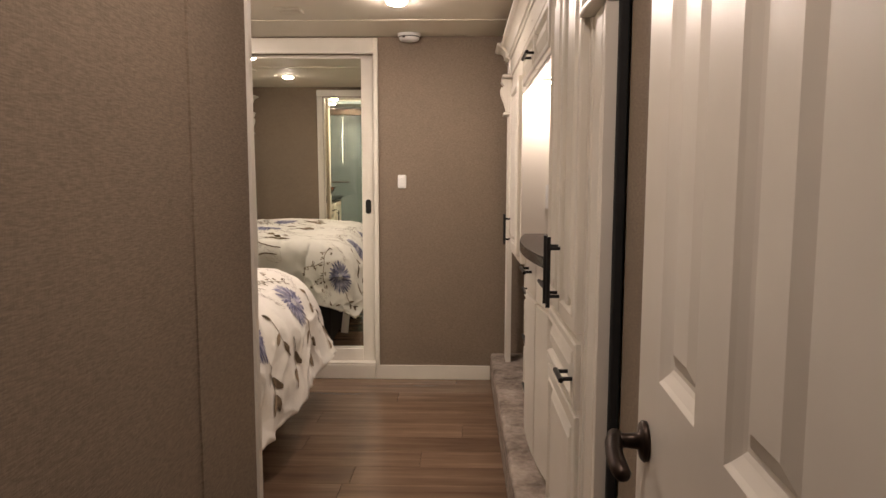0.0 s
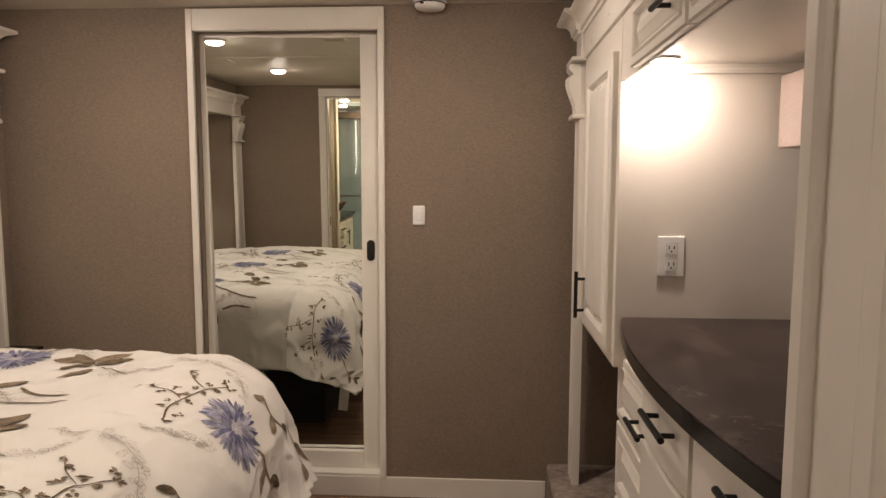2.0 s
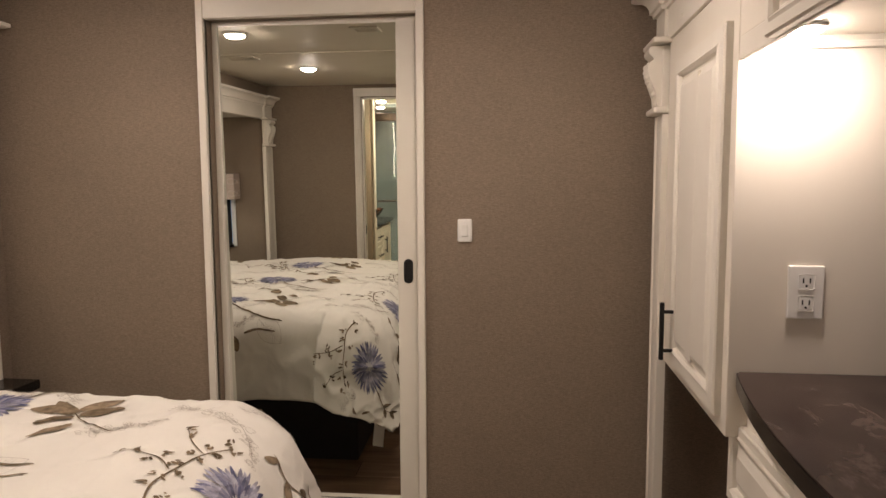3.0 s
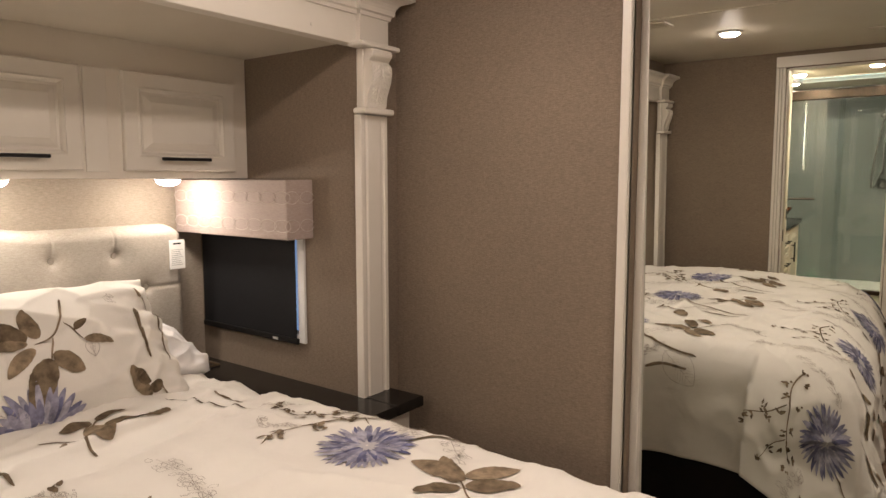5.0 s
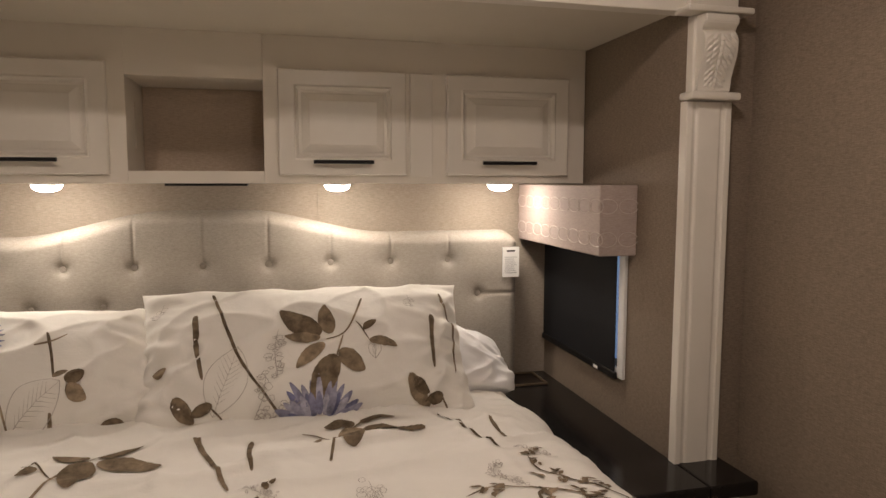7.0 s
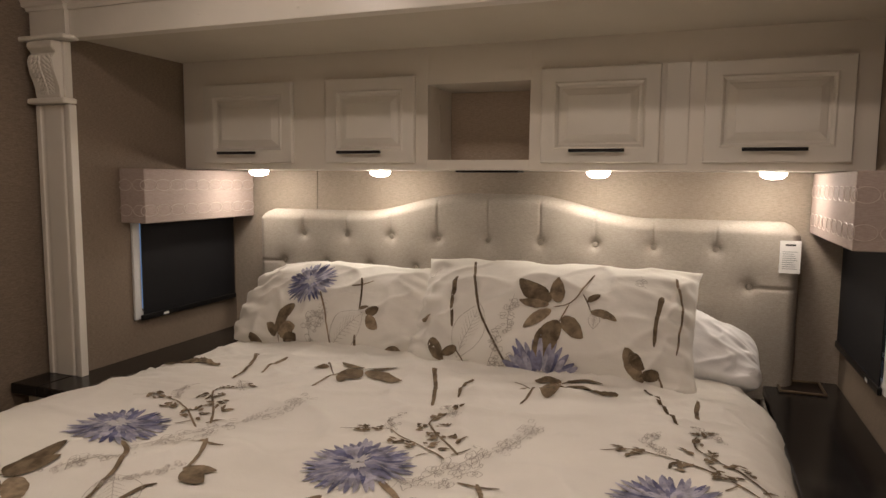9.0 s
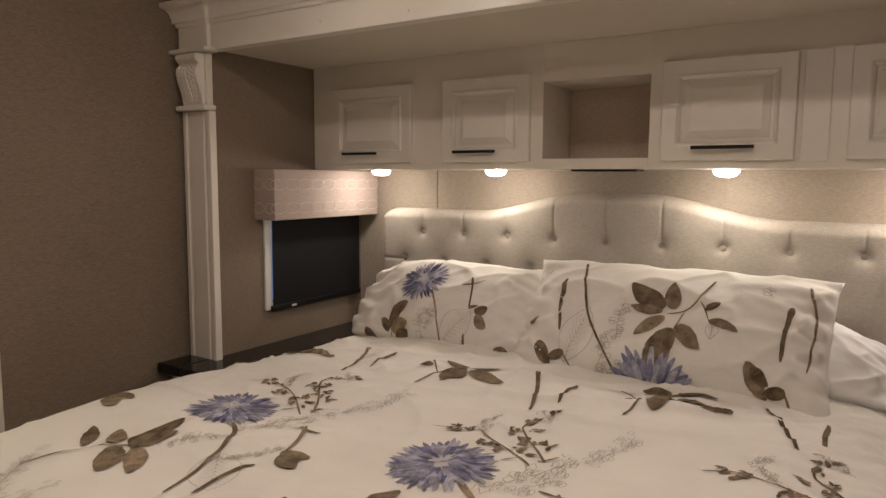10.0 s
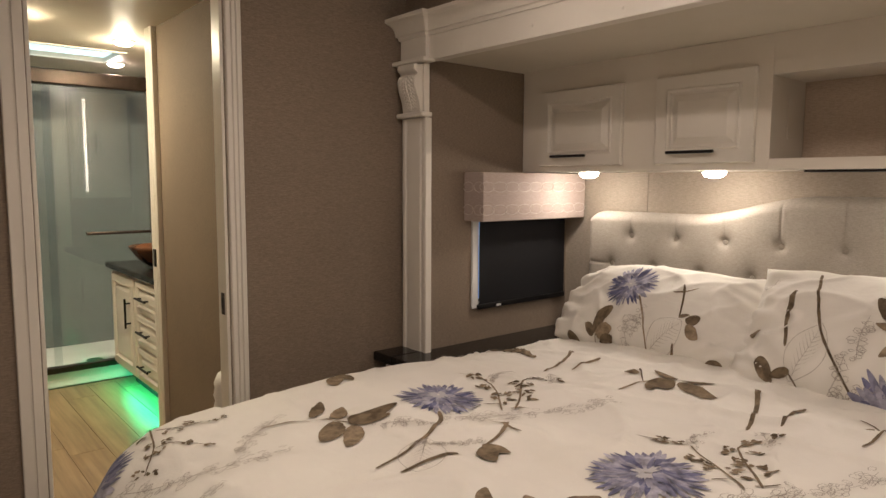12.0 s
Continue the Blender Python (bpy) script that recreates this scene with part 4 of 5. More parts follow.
rnd = random.Random(11)
pr = Print(duvet_at, lambda u, v: U0 + 0.02 < u < hem_u(min(max(v, FY0), FY1)) - 0.03 and FY0 - hem_v(u, False) + 0.03 < v < FY1 + hem_v(u, True) - 0.03)
PI = math.pi
for k in (-1, 0, 1, 2):
    b = 2.287 + 0.664 * k
    skew = (-0.058, -0.035) if k == 2 else (0.0, 0.0)
    shift = lambda *ps: [(-1.640 + skew[0] + p[0], b + skew[1] + p[1]) for p in ps]
    pr.flower(*shift((0.0, 0.0))[0], 0.122, rnd, 1.0, rnd.uniform(0, 1))
    pr.twig("taupe", shift((-0.09, 0.161), (-0.181, 0.043), (-0.234, -0.078), (-0.201, -0.158)), 0.006)
    pr.bits(shift((-0.169, 0.092), (-0.172, 0.025), (-0.139, 0.07), (-0.167, 0.001), (-0.241, -0.106), (-0.212, -0.095), (-0.236, -0.066)), rnd)
    pr.twig("taupe", shift((-0.12, 0.182), (-0.19, 0.133), (-0.258, 0.075), (-0.316, 0.037), (-0.381, 0.038)), 0.007)
    pr.bits(shift((-0.269, 0.032), (-0.293, 0.078), (-0.247, 0.069), (-0.212, 0.102), (-0.229, 0.121), (-0.199, 0.151), (-0.148, 0.13), (-0.349, 0.039), (-0.385, 0.045), (-0.415, 0.075)), rnd)
    pr.twig("taupe", shift((-0.119, 0.167), (-0.154, 0.202)), 0.008)
    pr.twig("taupe", shift((-0.083, 0.096), (-0.125, 0.126)), 0.005)
    pr.sprays(shift((0.068, 0.125), (-0.02, 0.159), (-0.121, 0.224), (-0.201, 0.26), (-0.300, 0.292), (-0.413, 0.292)), rnd, 0.024)
    pr.sprays(shift((0.022, 0.178), (-0.035, 0.216), (-0.082, 0.249)), rnd, 0.022)
    pr.sprays(shift((-0.23, -0.019), (-0.293, -0.068), (-0.351, -0.047)), rnd, 0.014)
    pr.sprays(shift((-0.374, 0.089), (-0.451, 0.02)), rnd, 0.014)
    # branch of leaves towards the pillows
    pr.twig("taupe", shift((-0.482, -0.41), (-0.581, -0.389), (-0.662, -0.33), (-0.69, -0.30)), 0.008)
    pr.twig("taupe", shift((-0.654, -0.47), (-0.64, -0.442), (-0.581, -0.389)), 0.006)
    pr.blade("taupe", *shift((-0.612, -0.425), (-0.577, -0.455)), 0.02)
    pr.blade("taupe", *shift((-0.675, -0.332), (-0.675, -0.411)), 0.05)
    pr.blade("taupe", *shift((-0.649, -0.327), (-0.540, -0.345)), 0.085)
    pr.blade("taupe", *shift((-0.644, -0.31), (-0.590, -0.165)), 0.065)
    pr.blade("taupe", *shift((-0.676, -0.315), (-0.715, -0.22)), 0.045)
    pr.twig("taupe", shift((-0.72, -0.105), (-0.594, -0.052), (-0.448, -0.007)), 0.015)
    pr.twig("taupe", shift((-0.69, 0.035), (-0.608, 0.032), (-0.534, 0.040)), 0.015)
    # leaves, stalk and torn leaf on the foot side of the flower
    pr.twig("taupe", shift((0.47, -0.13), (0.40, -0.11), (0.335, -0.06), (0.29, -0.015), (0.25, 0.0)), 0.006)
    pr.blade("taupe", *shift((0.285, -0.017), (0.143, -0.005)), 0.070)
    pr.blade("taupe", *shift((0.29, -0.006), (0.197, 0.046)), 0.056)
    pr.blade("taupe", *shift((0.285, 0.010), (0.366, 0.105)), 0.060)
    pr.blade("taupe", *shift((0.312, -0.03), (0.40, 0.045)), 0.074)
    pr.blade("taupe", *shift((0.297, -0.035), (0.238, -0.115)), 0.056)
    pr.blade("taupe", *shift((0.343, -0.105), (0.272, -0.185)), 0.042)
    pr.twig("taupe", shift((0.065, 0.080), (0.100, 0.130), (0.158, 0.171), (0.268, 0.216), (0.378, 0.244)), 0.013)
    pr.twig("taupe", shift((-0.012, 0.26), (0.059, 0.292), (0.114, 0.31)), 0.012)
    pr.twig("taupe", shift((-0.004, 0.221), (0.0, 0.269), (-0.009, 0.309)), 0.010)
    pr.blade("taupe", *shift((0.114, 0.305), (0.102, 0.381)), 0.05)
    pr.blade("taupe", *shift((0.115, 0.325), (0.160, 0.398)), 0.06, 1.0)
    pr.twig("taupe", shift((0.196, 0.307), (0.262, 0.286), (0.351, 0.297)), 0.014)
    pr.sprays(shift((0.235, 0.058), (0.184, 0.107), (0.124, 0.166)), rnd, 0.018)
    pr.sprays(shift((0.236, 0.204), (0.176, 0.257), (0.1, 0.283)), rnd, 0.014)
    pr.sprays(shift((0.41, -0.16), (0.50, -0.10), (0.58, -0.02)), rnd, 0.020)
    pr.fern(-1.44, b + 0.20, 0.75, 0.17, rnd)
    # towards the foot
    foot = lambda *ps: [(-0.785 + p[0], b + 0.354 + p[1]) for p in ps]
    pr.flower(*foot((0.0, 0.0))[0], 0.125, rnd, 1.0, 0.4)
    pr.twig("taupe", foot((-0.166, -0.175), (-0.19, -0.09), (-0.175, 0.01), (-0.155, 0.09), (-0.11, 0.165)), 0.006)
    pr.twig("taupe", foot((-0.19, -0.02), (-0.25, 0.03), (-0.34, 0.047)), 0.005)
    pr.twig("taupe", foot((-0.16, 0.09), (-0.21, 0.13), (-0.25, 0.19)), 0.004)
    pr.bits(foot((-0.166, -0.175), (-0.15, -0.12), (-0.205, -0.10), (-0.20, -0.05), (-0.155, -0.03), (-0.20, 0.02), (-0.15, 0.05), (-0.185, 0.08), (-0.13, 0.11), (-0.16, 0.13), (-0.10, 0.15), (-0.125, 0.18), (-0.24, 0.045), (-0.27, 0.02), (-0.31, 0.055), (-0.345, 0.045), (-0.22, 0.15), (-0.25, 0.19)), rnd, 0.020)
    pr.sprays(foot((-0.05, 0.16), (-0.10, 0.24), (-0.17, 0.30), (-0.26, 0.33), (-0.38, 0.34)), rnd, 0.022)
    pr.sprays(foot((-0.02, -0.16), (-0.10, -0.22), (-0.20, -0.26)), rnd, 0.018)
    pr.twig("taupe", foot((-0.02, 0.27), (0.06, 0.262), (0.115, 0.30), (0.15, 0.34)), 0.007)
    pr.blade("taupe", *foot((0.11, 0.30), (0.19, 0.38)), 0.04)
    pr.blade("taupe", *foot((0.06, 0.26), (0.10, 0.205)), 0.04)
    pr.blade("taupe", *foot((0.0, 0.268), (-0.04, 0.225)), 0.03)
    pr.twig("taupe", foot((0.09, 0.06), (0.17, 0.10), (0.25, 0.13), (0.34, 0.11)), 0.010)
    pr.blade("taupe", *foot((0.17, 0.10), (0.225, 0.03)), 0.042)
    pr.blade("taupe", *foot((0.22, 0.125), (0.28, 0.21)), 0.045)
    pr.blade("taupe", *foot((0.29, 0.125), (0.36, 0.06)), 0.05)
    pr.blade("taupe", *foot((0.30, 0.12), (0.38, 0.17)), 0.055)
    pr.twig("taupe", foot((0.12, -0.22), (0.20, -0.19), (0.30, -0.20)), 0.008)
    pr.blade("taupe", *foot((0.20, -0.19), (0.27, -0.12)), 0.05)
    pr.blade("taupe", *foot((0.28, -0.20), (0.36, -0.25)), 0.05)

pr.put(cover)


# ---- pillows ----
def pillow(name, base, top, y0, y1, thick, label, seed, sag=0.0, lean=0.0, rounded=0.0):
    """A plump pillow leaning on the headboard: base and top are (x, z) of its lower and upper edge."""
    th = thing(name, (base[0], (y0 + y1) / 2, base[1]), label, "pillow")
    bx, bz = base
    ax, az = top
    L = math.hypot(ax - bx, az - bz)
    up = Vector((ax - bx, 0, az - bz)).normalized()
    nrm = Vector((up.z, 0, -up.x))
    nrm = nrm if nrm.x > 0 else -nrm
    W = y1 - y0

    def surf(a, b, side=1):
        """a: metres across, b: metres up."""
        p, q = 2 * a / W - 1, 2 * b / L - 1
        pc, qc = max(-1, min(1, p)), max(-1, min(1, q))
        full = ((1 - abs(pc) ** 2.6) * (1 - abs(qc) ** 2.6)) ** 0.6
        n = noise.noise((a * 5 + seed, b * 5, seed)) * 0.014 + noise.noise((a * 17, b * 17 + seed, seed)) * 0.009 * (0.3 + abs(pc) ** 3)
        n += 0.011 * (1 - abs(noise.noise((a * 4.5 + b * 3, b * 6 - a * 2, seed + 4))) * 2) ** 3
        gather = abs(pc) ** 5 * 0.055 * noise.noise((a * 9, b * 30 + a * 6, seed + 2)) + 0.020 * (1 - abs(noise.noise((a * 5 + seed, b * 11 - a * 3, seed + 8))) * 2) ** 4 * (0.25 + abs(pc) ** 2)
        t = thick / 2 * full + (n + gather) * min(1, full * 3.2)
        bow = (1 - 0.045 * (1 - qc ** 2) * abs(pc) ** 3) * (1 - rounded * abs(qc) ** 4)
        pin = (1 - 0.05 * (1 - pc ** 2) * (1 if qc > 0 else 0.3)) * (1 - rounded * abs(pc) ** 4)
        pin *= 1 + 0.022 * noise.noise((a * 7, seed, 5.0)) * max(0, qc) ** 4
        bow *= 1 + 0.016 * noise.noise((b * 13, seed, 7.0)) * abs(pc) ** 4
        drop = abs(sag) * max(0, -pc if sag > 0 else pc) ** (3.0 if sag > 0 else 1.0) * (qc + 1) / 2
        y = (y0 + y1) / 2 + pc * bow * W / 2
        c = Vector((bx, 0, bz)) + up * (L / 2 + qc * pin * L / 2)
        out = c + nrm * (side * t)
        return Vector((out.x, y + lean * (qc + 1) / 2, out.z - drop))
    bm = bmesh.new()
    N, K = 110, 64
    sides = []
    for s in (1, -1):
        sides.append([[bm.verts.new(surf(W * i / N, L * j / K, s)) for j in range(K + 1)] for i in range(N + 1)])
    for g in sides:
        for i in range(N):
            for j in range(K):
                bm.faces.new((g[i][j], g[i + 1][j], g[i + 1][j + 1], g[i][j + 1]))
    bmesh.ops.remove_doubles(bm, verts=bm.verts, dist=0.0008)
    body = part("case", bm, DUVET, th, smooth=True)
    return th, body, surf, W, L


th, body, surf, W, L = pillow("pillow", (-2.55, 0.755), (-2.86, 1.048), 1.87, 2.80, 0.25, "white pillow printed with a blue flower and brown leaves", 1.3, 0.07, 0.0, 0.10)
p1 = Print(lambda a, b: surf(a, b), lambda a, b: 0.01 < a < W - 0.01 and -0.01 < b < L - 0.004)
p1.flower(0.365, 0.234, 0.105, rnd)
p1.blade("taupe", (0.336, 0.126), (0.259, 0.031), .06)
p1.blade("taupe", (0.257, 0.025), (0.212, 0.06), .045)
p1.blade("taupe", (0.272, 0.026), (0.352, 0.05), .05)
p1.blade("taupe", (0.284, 0.01), (0.351, 0.033), .05)
p1.twig("taupe", [(0.272, 0.037), (0.258, 0.007)], .006)
p1.twig("taupe", [(0.429, 0.183), (0.477, 0.098), (0.503, 0.022), (0.504, 0.0)], .008)
p1.twig("taupe", [(0.574, 0.261), (0.597, 0.181), (0.61, 0.121)], .009)
p1.twig("taupe", [(0.548, 0.222), (0.59, 0.239), (0.622, 0.262)], .007)
p1.blade("taupe", (0.61, 0.121), (0.642, 0.139), .025)
p1.blade("taupe", (0.637, 0.116), (0.68, 0.141), .045)
p1.blade("taupe", (0.646, 0.104), (0.697, 0.069), .045)
p1.twig("taupe", [(0.61, 0.043), (0.613, 0.011), (0.604, 0.0)], .014)
p1.blade("taupe", (0.812, 0.001), (0.739, 0.005), .04)
p1.blade("taupe", (0.841, 0.029), (0.863, 0.0), .03)
p1.blade("taupe", (0.111, 0.009), (0.172, 0.005), .03)
p1.blade("taupe", (0.279, 0.0), (0.356, 0.002), .03)
p1.sprays([(0.417, 0.023), (0.409, 0.072), (0.45, 0.095)], rnd)
p1.fern(0.505, 0.005, 0.71, 0.162, rnd)
p1.sprays([(0.465, 0.129), (0.446, 0.04)], rnd)
p1.put(body)

th, body2, surf2, W2, L2 = pillow("pillow", (-2.50, 0.74), (-2.80, 1.10), 2.66, 3.635, 0.28, "white pillow with a brown leaf branch and blue flower print", 7.7)
p2 = Print(lambda a, b: surf2(a, b), lambda a, b: 0.01 < a < W2 - 0.01 and -0.02 < b < L2 - 0.004)
p2.twig("taupe", [(0.168, 0.329), (0.174, 0.228), (0.192, 0.133)], .018)
p2.twig("taupe", [(0.211, 0.418), (0.284, 0.195), (0.357, 0.078), (0.41, 0.012)], .010)
p2.blade("taupe", (0.118, 0.098), (0.173, 0.034), .05)
p2.blade("taupe", (0.22, 0.067), (0.164, 0.044), .035)
p2.twig("taupe", [(0.217, 0.062), (0.242, 0.034), (0.259, 0.008)], .006)
p2.blade("taupe", (0.089, 0.174), (0.047, 0.173), .04)
p2.blade("taupe", (0.515, 0.238), (0.405, 0.320), .085, 0.3)
p2.blade("taupe", (0.512, 0.226), (0.415, 0.236), .038, 0.3)
p2.blade("taupe", (0.542, 0.238), (0.530, 0.338), .058, 0.3)
p2.blade("taupe", (0.523, 0.205), (0.445, 0.135), .046, 0.4)
p2.blade("taupe", (0.555, 0.166), (0.490, 0.045), .082, 0.3)
p2.blade("taupe", (0.566, 0.184), (0.632, 0.126), .060, 0.4)
p2.blade("taupe", (0.650, 0.203), (0.727, 0.185), .036, 0.4)
p2.blade("taupe", (0.634, 0.242), (0.674, 0.266), .022, 0.4)
p2.twig("taupe", [(0.642, 0.367), (0.609, 0.281), (0.577, 0.234), (0.528, 0.219)], .007)
p2.twig("taupe", [(0.577, 0.228), (0.561, 0.185), (0.553, 0.160)], .006)
p2.twig("taupe", [(0.617, 0.273), (0.634, 0.242), (0.650, 0.203)], .005)
p2.twig("taupe", [(0.861, 0.312), (0.850, 0.216), (0.845, 0.133)], .018)
p2.twig("taupe", [(0.900, 0.395), (0.930, 0.281), (0.926, 0.19), (0.915, 0.120)], .010)
p2.blade("taupe", (0.764, 0.110), (0.818, 0.030), .056)
p2.blade("taupe", (0.775, 0.100), (0.822, 0.062), .040)
p2.blade("taupe", (0.861, 0.062), (0.808, 0.041), .036)
p2.twig("taupe", [(0.857, 0.060), (0.866, 0.039), (0.877, 0.009)], .009)
p2.sprays([(0.393, 0.117), (0.386, 0.192), (0.396, 0.257)], rnd)
p2.sprays([(0.332, 0.033), (0.354, 0.072), (0.362, 0.132)], rnd)
p2.sprays([(0.426, 0.035), (0.35, 0.022)], rnd)
p2.sprays([(0.053, 0.368), (0.068, 0.408)], rnd)
p2.sprays([(0.798, 0.349), (0.788, 0.386)], rnd)
p2.fern(0.222, 0.039, 1.19, 0.180, rnd)
p2.fern(0.662, 0.149, 1.55, 0.056, rnd)
for k in range(34):
    an = PI / 2 + (k % 17 - 8) * 0.20 + rnd.uniform(-0.06, 0.06)
    q = 0.62 if k > 16 else 1.0
    p2.leaf("blue", 0.503 + 0.05 * math.cos(an), 0.002 + 0.022 * abs(math.sin(an)), an, 0.090 * q * (0.78 + 0.22 * math.sin(an)) * rnd.uniform(0.8, 1.12), 0.020, 0.0034 + 0.0004 * (k % 3) + 0.001 * (k > 16), 0, 0.6)
p2.put(body2)

CASE = varied("white_pillow_cotton", (0.74, 0.73, 0.72), (0.82, 0.81, 0.80), 0.9, 4.0, 260.0, 0.2)
th, body3, s3, W3, L3 = pillow("pillow", (-2.66, 0.75), (-2.93, 1.00), 3.10, 3.84, 0.24, "plain white pillow tucked behind the printed pillow", 3.1, -0.15, 0.0, 0.09)
creased(CASE)
body3.data.materials[0] = CASE

# ---- wardrobe side ----
CARPET = linen("mottled_taupe_carpet", (0.15, 0.118, 0.098), (0.46, 0.39, 0.335), 0.95, 1.0, 26.0, 9.0)
cs = thing("carpeted_step", (0.33, 2.9, 0), "low step covered in mottled taupe carpet", "step")
bm = box((0.202, 1.535, FZ), (0.86, 4.325, 0.163), 0.018, segments=4)
part("carpet", bm, CARPET, cs, smooth=False)
column(0.285, 4.10, 4.225, 0.163, -1, "cream fluted column with a carved bracket beside the wardrobe")
column(0.312, 1.532, 1.69, 0.163, -1, "cream fluted column with a carved bracket beside the wardrobe")
cornice(0.295, 1.69, 4.10, -1, "cream cornice with crown moulding above the wardrobe")
slab("wall_slide_head", (0.345, 1.535, 1.99), (0.86, 4.33, CZ - 0.001), WALL, "wall above the wardrobe", "wall")
# shadow gap between wardrobe and wall, put in as a black strip
sl = thing("gap_strip", (0.36, 1.57, 0), "black strip standing for the shadow gap beside the wardrobe", "seal")
part("strip", box((0.338, 1.514, FZ), (0.361, 1.5305, CZ - 0.002), 0.005), DULLBLACK, sl)

# far tower
TF = 0.305
ft = thing("wardrobe_cabinet", (0.58, 3.75, 0.86), "tall cream hanging cabinet with a raised-panel door", "cabinet")
part("body", box((TF, 3.402, 0.858), (0.858, 4.10, 1.884), 0.002), PANEL, ft)
d = part("door", raised_panel((3.44, 0.895), (3.93, 1.79), ("x", TF, -1), 0.05, 0.02, field=True), WHITE, ft)
part("door_groove", box((TF - 0.0215, 3.655, 0.96), (TF - 0.012, 3.715, 1.72), 0.004), WHITE, d, "raised centre stile")
bar_pull(d, (TF - 0.02, 3.865, 1.0), 0.17, (0, 0, 1), (-1, 0, 0))
# outlet
ol = thing("wall_outlet", (0.46, 3.40, 1.193), "white duplex outlet with a cover plate on the cabinet's side", "outlet")
part("plate", box((0.424, 3.394, 1.135), (0.500, 3.4022, 1.253), 0.003), PLASTIC, ol)
for z in (1.218, 1.170):
    o = part("receptacle", box((0.445, 3.392, z - 0.017), (0.479, 3.3955, z + 0.017), 0.004), PLASTIC, ol)
    for x in (0.455, 0.469):
        part("slot", box((x - 0.0014, 3.3912, z - 0.003), (x + 0.0014, 3.3924, z + 0.008)), DULLBLACK, o)
    part("ground_hole", lathe([(0, 0), (0.0028, 0), (0, 0.0006)], (0.462, 3.3919, z - 0.009), (0, -1, 0), sides=10), DULLBLACK, o)

# upper cabinet over the counter
uc = thing("upper_cabinet", (0.58, 2.83, 1.71), "cream upper cabinet with flap doors above the counter", "cabinet")
part("body", box((TF + 0.001, 2.252, 1.745), (0.858, 3.400, 1.884), 0.002), PANEL, uc)
part("lip", box((TF + 0.001, 2.252, 1.697), (TF + 0.012, 3.400, 1.746), 0.002), WHITE, uc)
for a, b in ((2.27, 2.70), (2.715, 3.19)):
    d = part("door", raised_panel((a, 1.70), (b, 1.86), ("x", TF, -1), 0.035, 0.02), WHITE, uc)
    if a > 2.7:
        bar_pull(d, (TF - 0.018, (a + b) / 2 - 0.18, 1.765), 0.17, (0, 1, 0), (-1, 0, 0))
part("bead", box((TF + 0.03, 3.393, 1.717), (0.855, 3.4025, 1.732), 0.003), WHITE, uc)
nl = thing("counter_light", (0.40, 3.30, 1.744), "lit round puck light above the counter", "lamp")
part("rim", lathe([(0, 0), (0.04, 0), (0.04, -0.005), (0.036, -0.008)], (0.40, 3.30, 1.744)), PLASTIC, nl)
part("lens", lathe([(0.036, -0.006), (0.03, -0.014), (0.015, -0.019), (0, -0.02)], (0.40, 3.30, 1.744)), lens_glow("counter_lens", NICHE_W, 0.0048), nl, smooth=True)

# near tower
nt = thing("wardrobe", (0.58, 1.98, 0.163), "tall cream wardrobe with paired raised-panel doors and drawers below", "wardrobe")
NF = 0.31
part("body", box((NF, 1.69, 0.163), (0.858, 2.252, 1.884), 0.002), PANEL, nt)
for a, b, hy in ((1.975, 2.245, 2.003), (1.698, 1.970, 1.938)):
    d = part("door", raised_panel((a, 0.90), (b, 1.875), ("x", NF, -1), 0.045, 0.02), WHITE, nt)
    part("door_stile", box((NF - 0.0215, (a + b) / 2 - 0.025, 0.95), (NF - 0.012, (a + b) / 2 + 0.025, 1.82), 0.004), WHITE, d, "raised centre stile")
    bar_pull(d, (NF - 0.02, hy, 1.02), 0.20, (0, 0, 1), (-1, 0, 0), thick=0.0065, reach=0.036)
d = part("drawer", raised_panel((1.715, 0.70), (2.235, 0.87), ("x", NF, -1), 0.035, 0.016), WHITE, nt)
bar_pull(d, (NF - 0.015, 1.77, 0.775), 0.10, (0, 1, 0), (-1, 0, 0))
part("lower_panel", raised_panel((1.715, 0.19), (2.235, 0.68), ("x", NF, -1), 0.05, 0.012), WHITE, nt)


def bow(y):
    """Front line of the counter."""
    t = (y - 2.82) / 0.60
    return 0.262 + 0.068 * t * t


ct = thing("counter", (0.58, 2.83, 0.97), "dark brown marbled laminate counter with a bowed front edge", "counter")
ysn = [3.400 - (3.400 - 2.252) * k / 30 for k in range(31)]
top = [(0.858, 3.400)] + [(bow(y), y) for y in ysn] + [(0.858, 2.252)]
bm = prism(top, 0.972, 1.012, "z")
es = [e for e in bm.edges if abs(e.verts[0].co.z - e.verts[1].co.z) < 1e-6]
bmesh.ops.bevel(bm, geom=es, offset=0.004, segments=2, affect="EDGES")
part("top", bm, STONE, ct)
band = [(bow(y) - 0.0015, y) for y in ysn] + [(bow(y) + 0.01, y) for y in ysn[::-1]]
part("edge_band", prism(band, 0.974, 1.008, "z"), BLACKTOP, ct, "black edge band")
dc = thing("drawer_unit", (0.6, 2.85, 0.163), "cream base unit with raised-panel drawers under the counter", "cabinet")
base = [(0.858, 3.49), (0.352, 3.49), (0.352, 3.03)] + [(bow(y) + 0.045, y) for y in np.linspace(3.0, 2.252, 20)] + [(0.858, 2.252)]
part("body", prism(base, 0.163, 0.971, "z"), PANEL, dc)
part("filler", box((0.352, 3.402, 0.60), (0.40, 3.4895, 0.857), 0.002), PANEL, dc)
d = part("drawer", raised_panel((3.02, 0.685), (3.475, 0.885), ("x", 0.352, -1), 0.035, 0.018), WHITE, dc)
bar_pull(d, (0.334, 3.13, 0.77), 0.15, (0, 1, 0), (-1, 0, 0))
